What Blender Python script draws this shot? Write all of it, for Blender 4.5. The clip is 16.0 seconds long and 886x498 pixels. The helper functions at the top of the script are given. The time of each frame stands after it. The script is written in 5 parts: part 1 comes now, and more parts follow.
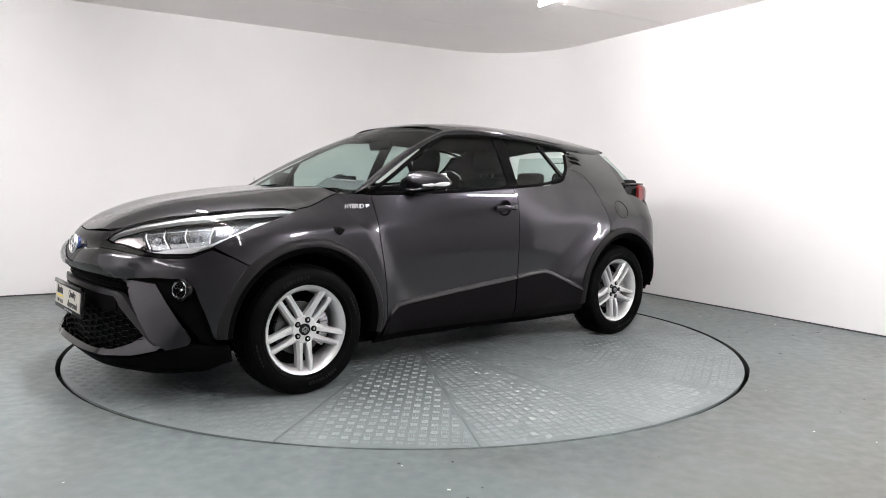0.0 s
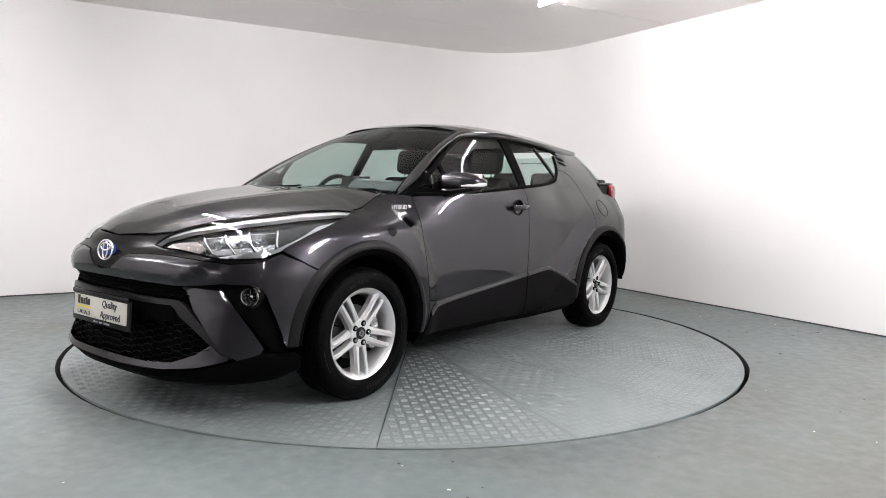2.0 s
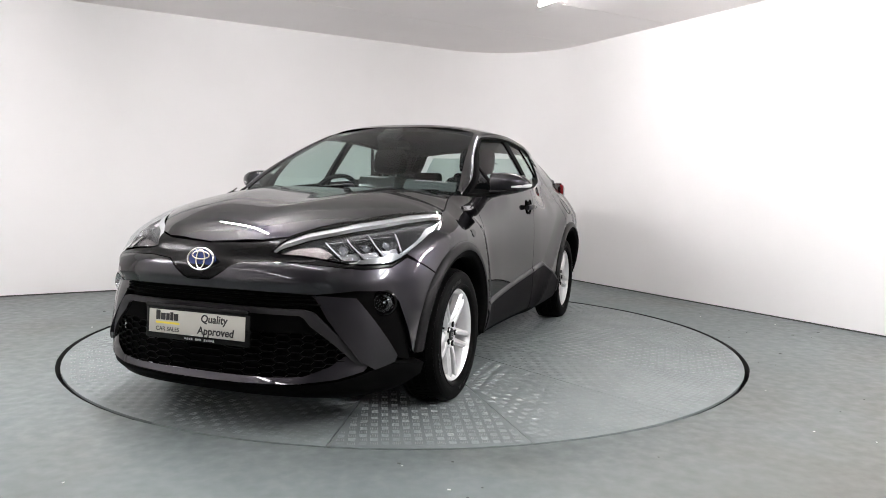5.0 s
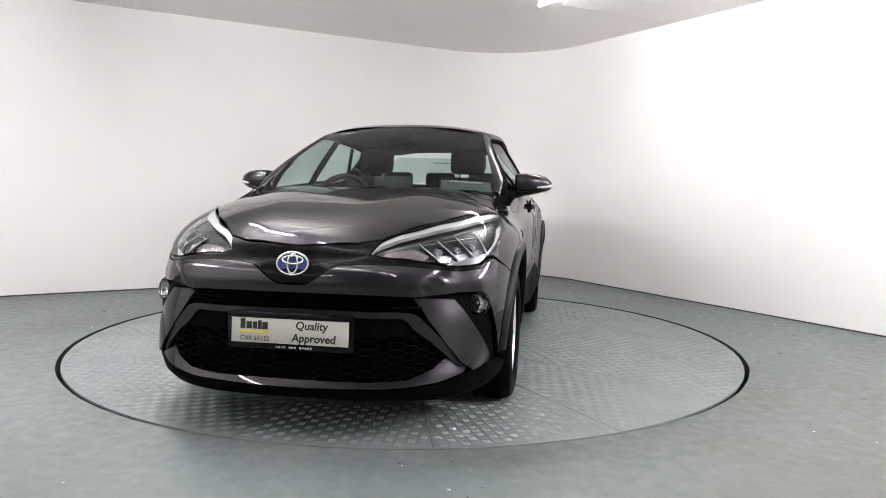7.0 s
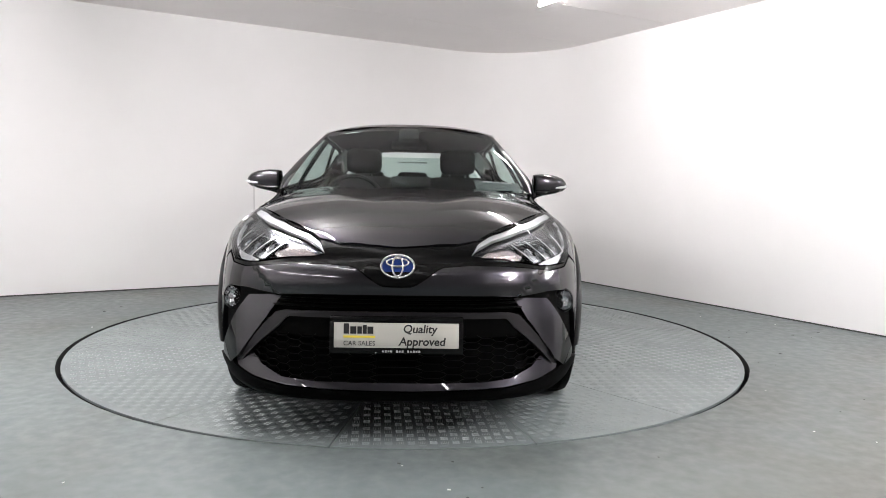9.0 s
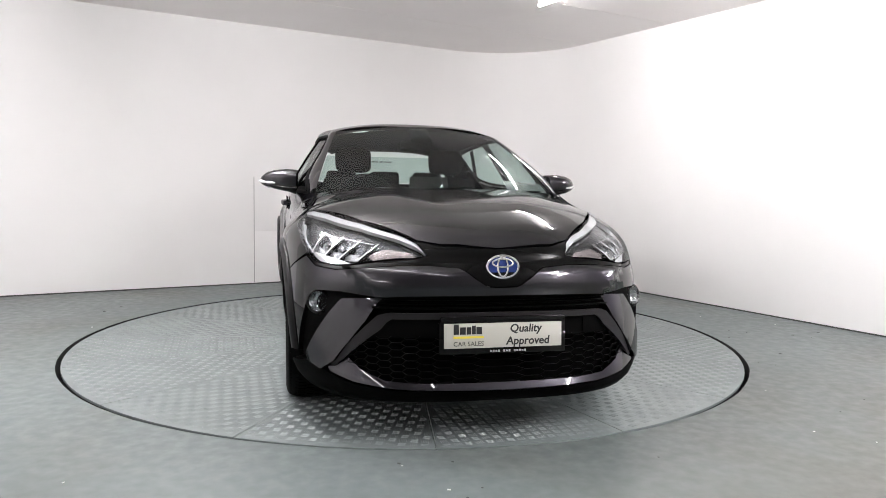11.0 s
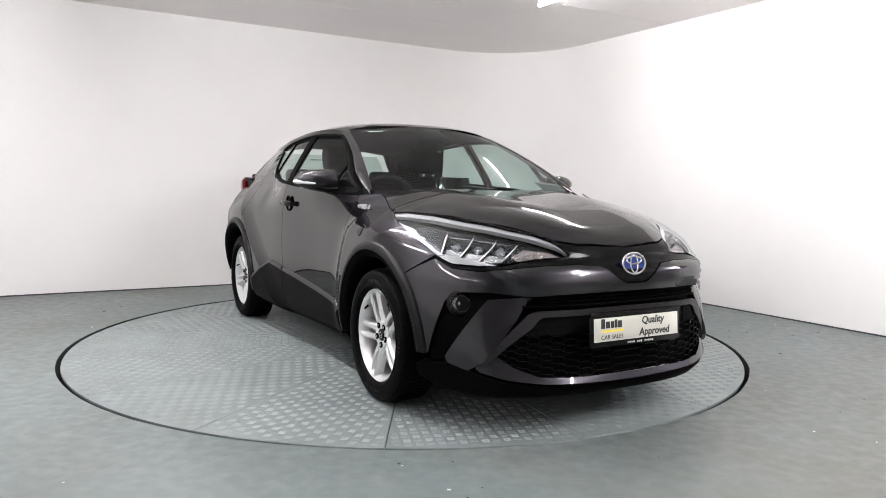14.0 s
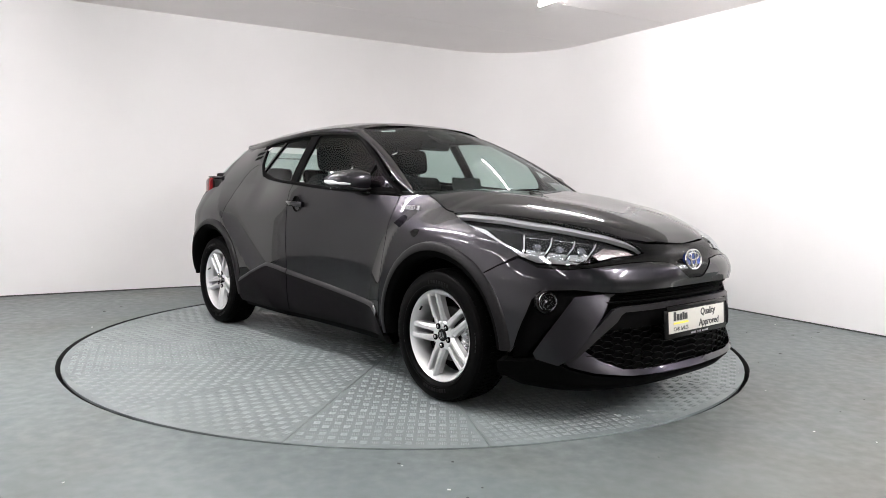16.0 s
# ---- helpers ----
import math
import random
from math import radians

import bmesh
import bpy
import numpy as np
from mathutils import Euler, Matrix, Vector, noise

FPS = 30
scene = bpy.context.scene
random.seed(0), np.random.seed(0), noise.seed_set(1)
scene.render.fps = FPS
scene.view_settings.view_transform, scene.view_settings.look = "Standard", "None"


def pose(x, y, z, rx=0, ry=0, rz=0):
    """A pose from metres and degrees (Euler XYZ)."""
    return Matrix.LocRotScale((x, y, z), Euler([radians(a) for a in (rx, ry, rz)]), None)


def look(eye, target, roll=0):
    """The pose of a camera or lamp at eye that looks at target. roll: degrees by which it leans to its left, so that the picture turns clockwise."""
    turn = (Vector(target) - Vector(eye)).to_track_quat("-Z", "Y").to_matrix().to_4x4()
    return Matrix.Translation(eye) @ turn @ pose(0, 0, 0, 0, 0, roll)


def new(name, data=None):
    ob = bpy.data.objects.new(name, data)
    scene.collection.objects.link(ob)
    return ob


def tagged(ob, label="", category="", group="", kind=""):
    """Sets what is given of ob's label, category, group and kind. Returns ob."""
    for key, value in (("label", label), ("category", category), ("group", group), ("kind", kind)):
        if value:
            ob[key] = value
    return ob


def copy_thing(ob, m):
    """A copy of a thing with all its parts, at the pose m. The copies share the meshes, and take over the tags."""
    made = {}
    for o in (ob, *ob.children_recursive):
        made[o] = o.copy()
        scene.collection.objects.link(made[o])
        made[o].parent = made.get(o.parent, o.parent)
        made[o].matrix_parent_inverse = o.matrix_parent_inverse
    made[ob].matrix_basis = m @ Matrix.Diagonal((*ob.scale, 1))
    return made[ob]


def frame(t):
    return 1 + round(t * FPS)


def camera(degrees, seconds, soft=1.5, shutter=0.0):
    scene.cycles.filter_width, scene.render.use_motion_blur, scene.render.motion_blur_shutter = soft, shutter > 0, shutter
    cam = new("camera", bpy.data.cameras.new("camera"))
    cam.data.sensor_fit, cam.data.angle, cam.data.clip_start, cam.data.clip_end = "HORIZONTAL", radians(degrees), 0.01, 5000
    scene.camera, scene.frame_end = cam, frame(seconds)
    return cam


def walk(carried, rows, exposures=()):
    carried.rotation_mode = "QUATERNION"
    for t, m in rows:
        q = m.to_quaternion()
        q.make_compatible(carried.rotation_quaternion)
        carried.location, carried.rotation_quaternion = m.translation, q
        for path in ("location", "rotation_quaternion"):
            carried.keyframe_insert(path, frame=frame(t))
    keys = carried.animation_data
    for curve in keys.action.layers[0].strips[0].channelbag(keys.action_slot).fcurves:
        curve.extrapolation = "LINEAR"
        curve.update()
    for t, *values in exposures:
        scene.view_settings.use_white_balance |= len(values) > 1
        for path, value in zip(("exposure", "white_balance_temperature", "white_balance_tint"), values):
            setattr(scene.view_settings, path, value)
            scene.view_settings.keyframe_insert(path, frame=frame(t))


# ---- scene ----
EXPOSURE = 0.26
TUBE_POWER, HUNG_POWER, SIDE_FILL_POWER, DIM_POWER, KEY_POWER, HALL_FILL_POWER = 85.0, 320.0, 200.0, 40.0, 470.0, 750.0
PAINT_COLOR = (0.0245, 0.0230, 0.0272)
# lit battens, places along and across the room: one row under the ceiling, others hung a little lower
TUBES_ROW = [(1.54, -0.58)]
TUBES_KEY = [(1.35, 4.85), (0.7, 3.5)]
TUBES_HUNG = [(-1.7, -0.58)]
# unseen fill, added to brighten the hall walls that the car mirrors
TUBES_HALL_FILL = [(5.0, 3.2)]
# unseen fill, added to lift the left and back walls
TUBES_SIDE_FILL = [(-4.2, -0.8)]
TUBES_DIM = [(-1.7, 1.25), (-1.7, 3.05), (-4.6, 1.25), (-4.6, 3.05)]
SECONDS = 16.0
cam = camera(63.6, SECONDS, soft=0.5)
EYE = Vector((0.0, -5.144, 1.084))
CAM = look(EYE, EYE + Vector((0.04425, 0.99535, -0.08554)), 1.0256)
walk(cam, [(0.0, CAM), (SECONDS, CAM)], exposures=[(0.0, EXPOSURE), (SECONDS, EXPOSURE)])

# room axes: U runs along the long wall, V runs from that wall towards the camera
UX, UY = 0.885, 0.4656


def uv(u, v):
    """A place in the room from its two room coordinates."""
    return (u * UX + v * UY, u * UY - v * UX)


CEIL = 2.76
U_HALL, V_SIDE, U_WALL = 9.0, 2.3, -3.4
U_LEFT, U_RIGHT, V_BACK, V_FRONT, R_CORNER = -6.2, 3.235, -3.12, 6.6, 1.15

world = bpy.data.worlds.new("world")
world.use_nodes = True
world.node_tree.nodes["Background"].inputs[0].default_value = (0.02, 0.02, 0.02, 1)
world.node_tree.nodes["Background"].inputs[1].default_value = 0.2
scene.world = world


# ---- materials ----
def material(name, color, rough=0.5, metal=0.0, coat=0.0, spec=0.5, vary=0.0, scale=8.0, bump=0.0, bump_scale=120.0,
             rough_vary=0.0, emit=None, edge=None, transmission=0.0, alpha=1.0, ior=1.45, second=None, second_scale=1.5, second_low=0.5, second_high=0.7):
    """A principled material with colour variation at two scales, roughness variation and fine relief, in object space."""
    m = bpy.data.materials.new(name)
    m.use_nodes = True
    nt = m.node_tree
    b = nt.nodes["Principled BSDF"]
    put = b.inputs
    put["Base Color"].default_value = (*color, 1)
    put["Roughness"].default_value = rough
    put["Metallic"].default_value = metal
    put["Coat Weight"].default_value = coat
    put["Coat Roughness"].default_value = 0.03
    put["Specular IOR Level"].default_value = spec
    put["Transmission Weight"].default_value = transmission
    put["Alpha"].default_value = alpha
    put["IOR"].default_value = ior
    if edge is not None:
        put["Specular Tint"].default_value = (edge, edge, edge, 1)
    if emit:
        put["Emission Color"].default_value = (*emit[0], 1)
        put["Emission Strength"].default_value = emit[1]
    co = nt.nodes.new("ShaderNodeTexCoord")

    def cloud(size, detail=6.0):
        n = nt.nodes.new("ShaderNodeTexNoise")
        n.inputs["Scale"].default_value = size
        n.inputs["Detail"].default_value = detail
        nt.links.new(co.outputs["Object"], n.inputs["Vector"])
        return n.outputs["Fac"]

    def ramp(fac, low, high, a, c):
        r = nt.nodes.new("ShaderNodeMapRange")
        r.inputs["From Min"].default_value, r.inputs["From Max"].default_value = low, high
        r.inputs["To Min"].default_value, r.inputs["To Max"].default_value = a, c
        nt.links.new(fac, r.inputs["Value"])
        return r.outputs["Result"]

    if vary or second:
        mix = nt.nodes.new("ShaderNodeMix")
        mix.data_type = "RGBA"
        mix.inputs["A"].default_value = (*[c * (1 - vary) for c in color], 1)
        mix.inputs["B"].default_value = (*[min(1, c * (1 + vary)) for c in color], 1)
        nt.links.new(ramp(cloud(scale), 0.3, 0.7, 0, 1), mix.inputs["Factor"])
        out = mix.outputs["Result"]
        if second:
            m2 = nt.nodes.new("ShaderNodeMix")
            m2.data_type = "RGBA"
            m2.inputs["B"].default_value = (*second, 1)
            nt.links.new(out, m2.inputs["A"])
            nt.links.new(ramp(cloud(second_scale, 9.0), second_low, second_high, 0, 1), m2.inputs["Factor"])
            out = m2.outputs["Result"]
        nt.links.new(out, put["Base Color"])
    if rough_vary:
        nt.links.new(ramp(cloud(scale * 1.7), 0.3, 0.7, rough - rough_vary, rough + rough_vary), put["Roughness"])
    if bump:
        bn = nt.nodes.new("ShaderNodeBump")
        bn.inputs["Strength"].default_value = bump
        bn.inputs["Distance"].default_value = 0.002
        nt.links.new(cloud(bump_scale, 3.0), bn.inputs["Height"])
        nt.links.new(bn.outputs["Normal"], put["Normal"])
    return m


WALL = material("white_wall_paint", (0.86, 0.846, 0.837), 0.55, vary=0.02, scale=1.3, bump=0.15, bump_scale=40)
CEILING = material("ceiling_board", (0.93, 0.895, 0.885), 0.8, vary=0.02, scale=1.0)
FLOOR = material("grey_floor_paint", (0.128, 0.149, 0.149), 0.40, vary=0.035, scale=9.0, bump=0.10, bump_scale=22, rough_vary=0.08,
                 second=(0.098, 0.100, 0.088), second_scale=0.9, second_low=0.50, second_high=0.80)


def dirt(m, centre, radius, color):
    """Lay a wide brownish patch of worked-in dirt with a ragged edge over a material's colour."""
    nt = m.node_tree
    put = nt.nodes["Principled BSDF"].inputs["Base Color"]
    old = put.links[0].from_socket
    co, far, edge, ragged, blend, mix = (nt.nodes.new(k) for k in ("ShaderNodeTexCoord", "ShaderNodeVectorMath", "ShaderNodeMapRange", "ShaderNodeTexNoise", "ShaderNodeMath", "ShaderNodeMix"))
    far.operation, far.inputs[1].default_value = "DISTANCE", centre
    nt.links.new(co.outputs["Object"], far.inputs[0])
    edge.inputs["From Min"].default_value, edge.inputs["From Max"].default_value = radius, radius * .3
    nt.links.new(far.outputs["Value"], edge.inputs["Value"])
    ragged.inputs["Scale"].default_value, ragged.inputs["Detail"].default_value = 2.2, 9.0
    nt.links.new(co.outputs["Object"], ragged.inputs["Vector"])
    blend.operation = "MULTIPLY"
    nt.links.new(edge.outputs["Result"], blend.inputs[0])
    grain = nt.nodes.new("ShaderNodeMapRange")
    grain.inputs["From Min"].default_value, grain.inputs["From Max"].default_value, grain.inputs["To Min"].default_value = .3, .62, .45
    nt.links.new(ragged.outputs["Fac"], grain.inputs["Value"])
    nt.links.new(grain.outputs["Result"], blend.inputs[1])
    mix.data_type = "RGBA"
    mix.inputs["B"].default_value = (*color, 1)
    nt.links.new(old, mix.inputs["A"])
    nt.links.new(blend.outputs[0], mix.inputs["Factor"])
    nt.links.new(mix.outputs["Result"], put)


dirt(FLOOR, (2.9, -2.9, 0), 2.6, (0.088, 0.086, 0.073))
TUBE = material("lit_tube", (1, 1, 1), 0.4, emit=((1.0, 0.970, 0.985), TUBE_POWER))
HUNG_TUBE = material("brighter_lit_tube", (1, 1, 1), 0.4, emit=((1.0, 0.970, 0.985), HUNG_POWER))
KEY_TUBE = material("brightest_lit_tube", (1, 1, 1), 0.4, emit=((1.0, 0.970, 0.985), KEY_POWER))
SIDE_FILL_TUBE = material("side_fill_tube", (1, 1, 1), 0.4, emit=((1.0, 0.970, 0.985), SIDE_FILL_POWER))
HALL_FILL_TUBE = material("hall_fill_tube", (1, 1, 1), 0.4, emit=((1.0, 0.970, 0.985), HALL_FILL_POWER))
DIM_TUBE = material("dim_lit_tube", (1, 1, 1), 0.4, emit=((1.0, 0.970, 0.985), DIM_POWER))
# dark grey for unseen surfaces, to cut fill light and dim reflections
DIM_SURROUND = material("dimming_grey", (0.20, 0.196, 0.194), 0.6, vary=0.05, scale=1.0)
# greyer than the white wall, so the car's right flank mirrors less light
LEFT_DIM = material("half_dimming_grey", (0.58, 0.572, 0.566), 0.6, vary=0.04, scale=1.0)
# pale colour for unseen walls, so the car's left flank mirrors them brighter
SIDE_REFLECTOR = material("pale_reflector_paint", (0.78, 0.77, 0.76), 0.6, vary=0.04, scale=1.0)
WHITE_METAL = material("white_metal", (0.8, 0.8, 0.8), 0.4)
SEAM_GREY = material("grey_joint", (0.42, 0.41, 0.40), 0.8)
SEAM = material("dark_joint", (0.06, 0.06, 0.06), 0.8)
TREAD = material("painted_tread_plate", (0.150, 0.172, 0.172), 0.38, vary=0.05, scale=3.0, rough_vary=0.07, bump=0.1, bump_scale=60,
                 second=(0.135, 0.148, 0.146), second_scale=2.5, second_low=0.55, second_high=0.8)
# lighter than the plate: the bars' glint is put into their colour
TREAD_BAR = material("glint_tread_bar", (0.215, 0.240, 0.240), 0.28, vary=0.06, scale=20.0)
PIT = material("black_pit", (0.012, 0.012, 0.012), 0.9)
PAINT = material("grey_metallic_paint", PAINT_COLOR, 0.34, metal=1.0, coat=1.0, spec=0.0, edge=0.15, vary=0.04, scale=900.0, bump=0.02, bump_scale=1500)
GLOSS_BLACK = material("gloss_black", (0.004, 0.004, 0.004), 0.08, spec=0.25)
SATIN_BLACK = material("satin_black", (0.003, 0.003, 0.003), 0.2, spec=0.10)
TRIM = material("dark_grey_plastic", (0.0055, 0.005, 0.0055), 0.45, spec=0.03, vary=0.08, scale=60, bump=0.12, bump_scale=700)
ARCH = material("arch_plastic", (0.0115, 0.011, 0.0115), 0.38, spec=0.12, vary=0.08, scale=60, bump=0.1, bump_scale=700)
MATT_BLACK = material("matt_black_plastic", (0.0022, 0.0022, 0.0022), 0.6, spec=0.02, vary=0.1, scale=40, bump=0.1, bump_scale=500)
RUBBER = material("tyre_rubber", (0.0025, 0.0025, 0.0025), 0.5, spec=0.035, vary=0.15, scale=30, bump=0.2, bump_scale=300)
SIDEWALL = material("raised_rubber", (0.006, 0.006, 0.006), 0.4, spec=0.15)
NET = material("black_net_plastic", (0.002, 0.002, 0.002), 0.35, spec=0.05)
SURROUND = material("satin_dark_plastic", (0.014, 0.013, 0.014), 0.33, spec=0.35, vary=0.08, scale=60, bump=0.06, bump_scale=700)
ALLOY = material("silver_alloy_paint", (0.66, 0.66, 0.66), 0.28, metal=0.55, coat=0.5, vary=0.03, scale=300)
DARK_METAL = material("dark_metal", (0.10, 0.10, 0.10), 0.4, metal=0.9, vary=0.2, scale=20)
CHROME = material("chrome", (0.82, 0.82, 0.83), 0.08, metal=1.0)
BADGE_GREY = material("badge_silver", (0.42, 0.42, 0.43), 0.45, metal=0.5)
SATIN = material("satin_silver", (0.55, 0.55, 0.56), 0.25, metal=0.8)
PLATE_WHITE = material("plate_cream", (0.48, 0.468, 0.424), 0.4, vary=0.02, scale=20)
INK = material("black_ink", (0.01, 0.01, 0.01), 0.5)
YELLOW = material("yellow_ink", (0.75, 0.60, 0.06), 0.5)
GREY_INK = material("grey_ink", (0.35, 0.35, 0.36), 0.5)
BLUE = material("blue_badge", (0.012, 0.03, 0.15), 0.15, coat=0.5)
RED = material("red_lens", (0.20, 0.012, 0.014), 0.12, coat=1.0)
FABRIC = material("black_seat_cloth", (0.006, 0.006, 0.0065), 0.9, spec=0.05, vary=0.2, scale=50, bump=0.3, bump_scale=400)
HEADLINER = material("dark_headliner", (0.012, 0.012, 0.012), 0.9)
DASH = material("black_dashboard", (0.006, 0.006, 0.0065), 0.6, spec=0.1, vary=0.1, scale=60, bump=0.15, bump_scale=500)
PAPER = material("white_paper", (0.8, 0.8, 0.78), 0.6)


def glass(name, color, mirror_rough=0.0):
    """A thin pane: it lets light straight through, tinted, and mirrors at its surface by Fresnel."""
    m = bpy.data.materials.new(name)
    m.use_nodes = True
    nt = m.node_tree
    nt.nodes.remove(nt.nodes["Principled BSDF"])
    out = nt.nodes["Material Output"]
    see, gloss, mix, lw, power, add = (nt.nodes.new(k) for k in ("ShaderNodeBsdfTransparent", "ShaderNodeBsdfGlossy", "ShaderNodeMixShader", "ShaderNodeLayerWeight", "ShaderNodeMath", "ShaderNodeMath"))
    see.inputs["Color"].default_value = (*color, 1)
    gloss.inputs["Roughness"].default_value = mirror_rough
    gloss.inputs["Color"].default_value = (0.95, 0.95, 0.95, 1)
    lw.inputs["Blend"].default_value = 0.5
    power.operation, add.operation = "POWER", "MULTIPLY_ADD"
    power.inputs[1].default_value = 5.0
    add.inputs[1].default_value, add.inputs[2].default_value = 0.50, 0.022
    nt.links.new(lw.outputs["Facing"], power.inputs[0])
    nt.links.new(power.outputs[0], add.inputs[0])
    nt.links.new(add.outputs[0], mix.inputs[0])
    nt.links.new(see.outputs[0], mix.inputs[1])
    nt.links.new(gloss.outputs[0], mix.inputs[2])
    nt.links.new(mix.outputs[0], out.inputs["Surface"])
    return m


GLASS = glass("tinted_glass", (0.66, 0.76, 0.73))
LENS = glass("clear_lens", (0.93, 0.95, 0.96))


# ---- mesh helpers ----
def mk(name, verts, faces, mat, parent=None, label="", smooth=True, normals=None):
    """A mesh object from points and faces, under a parent where one is given."""
    me = bpy.data.meshes.new(name)
    me.from_pydata([tuple(v) for v in verts], [], [tuple(f) for f in faces])
    me.materials.append(mat)
    me.update()
    if smooth:
        me.shade_smooth()
    if normals is not None:
        me.normals_split_custom_set_from_vertices([tuple(n) for n in normals])
    ob = new(name, me)
    if parent:
        ob.parent = parent
    if label:
        ob["label"] = label
    return ob


def from_bm(name, bm, mat, parent=None, label="", smooth=False, angle=35):
    """A mesh object from a bmesh; edges sharper than the angle stay sharp."""
    bmesh.ops.recalc_face_normals(bm, faces=bm.faces)
    me = bpy.data.meshes.new(name)
    bm.to_mesh(me)
    bm.free()
    me.materials.append(mat)
    if smooth:
        me.shade_smooth()
        me.set_sharp_from_angle(angle=radians(angle))
    ob = new(name, me)
    if parent:
        ob.parent = parent
    if label:
        ob["label"] = label
    return ob


def box_bm(size, bevel=0.0, m=None, segments=2, bm=None):
    """A bevelled box of that size about the origin, moved by m."""
    one = bmesh.new()
    bmesh.ops.create_cube(one, size=1.0)
    bmesh.ops.scale(one, vec=size, verts=one.verts)
    if bevel:
        bmesh.ops.bevel(one, geom=one.edges[:], offset=bevel, segments=segments, affect="EDGES", profile=0.5)
    if m is not None:
        bmesh.ops.transform(one, matrix=m, verts=one.verts)
    if bm is None:
        return one
    tmp = bpy.data.meshes.new("tmp")
    one.to_mesh(tmp)
    one.free()
    bm.from_mesh(tmp)
    bpy.data.meshes.remove(tmp)
    return bm


def box(name, size, m, mat, parent=None, bevel=0.0, label="", segments=2):
    return from_bm(name, box_bm(size, bevel, m, segments), mat, parent, label, smooth=bevel > 0)


def grid_faces(rows, cols, wrap=False):
    """Quads of a grid of points, row by row; wrap joins the last column to the first."""
    out = []
    for i in range(rows - 1):
        for j in range(cols if wrap else cols - 1):
            k = (j + 1) % cols
            out.append((i * cols + j, i * cols + k, (i + 1) * cols + k, (i + 1) * cols + j))
    return out


def lathe(name, profile, n, mat, parent=None, label="", m=None, angle=35):
    """A profile of (radius, height along y) turned about the y axis."""
    bm = bmesh.new()
    rings = []
    for r, h in profile:
        rings.append([bm.verts.new((r * math.cos(2 * math.pi * k / n), h, r * math.sin(2 * math.pi * k / n))) for k in range(n)])
    for a, b in zip(rings, rings[1:]):
        for k in range(n):
            bm.faces.new((a[k], a[(k + 1) % n], b[(k + 1) % n], b[k]))
    for ring, (r, h) in ((rings[0], profile[0]), (rings[-1], profile[-1])):
        if r < 0.02:
            bm.faces.new(ring)
    if m is not None:
        bmesh.ops.transform(bm, matrix=m, verts=bm.verts)
    return from_bm(name, bm, mat, parent, label, smooth=True, angle=angle)


def sweep_points(path, radius, n=8):
    """Points and faces of a round bar along a path; the radius may be a list."""
    path = [Vector(p) for p in path]
    rad = radius if isinstance(radius, (list, tuple)) else [radius] * len(path)
    verts, up = [], Vector((0.013, 0.021, 1)).normalized()
    for i, p in enumerate(path):
        d = (path[min(i + 1, len(path) - 1)] - path[max(i - 1, 0)]).normalized()
        side = d.cross(up)
        if side.length < 1e-3:
            side = d.cross(Vector((1, 0, 0)))
        side.normalize()
        top = side.cross(d)
        for k in range(n):
            a = 2 * math.pi * k / n
            verts.append(p + rad[i] * (math.cos(a) * side + math.sin(a) * top))
    faces = grid_faces(len(path), n, True)
    faces += [tuple(range(n))[::-1], tuple(range(len(verts) - n, len(verts)))]
    return verts, faces


def bar(name, path, radius, mat, parent=None, label="", n=8):
    v, f = sweep_points(path, radius, n)
    return mk(name, v, f, mat, parent, label)


# ---- room ----
def wall_strip(name, plan, z0, z1, thick, mat, out=1):
    """A wall along a line of places in the plan, with thickness on its outer side."""
    pts = [Vector((*p, 0)) for p in plan]
    verts = []
    for i, p in enumerate(pts):
        d = (pts[min(i + 1, len(pts) - 1)] - pts[max(i - 1, 0)]).normalized()
        n = Vector((-d.y, d.x, 0)) * out * thick
        for q in (p, p + n):
            verts += [(q.x, q.y, z0), (q.x, q.y, z1)]
    faces = []
    for i in range(len(pts) - 1):
        a, b = 4 * i, 4 * i + 4
        faces += [(a, a + 1, b + 1, b), (a + 2, b + 2, b + 3, a + 3), (a + 1, a + 3, b + 3, b + 1), (a, b, b + 2, a + 2)]
    e = 4 * (len(pts) - 1)
    faces += [(0, 2, 3, 1), (e, e + 1, e + 3, e + 2)]
    bm = bmesh.new()
    vs = [bm.verts.new(v) for v in verts]
    for f in faces:
        bm.faces.new([vs[k] for k in f])
    return tagged(from_bm(name, bm, mat, smooth=True, angle=50), kind="structure")


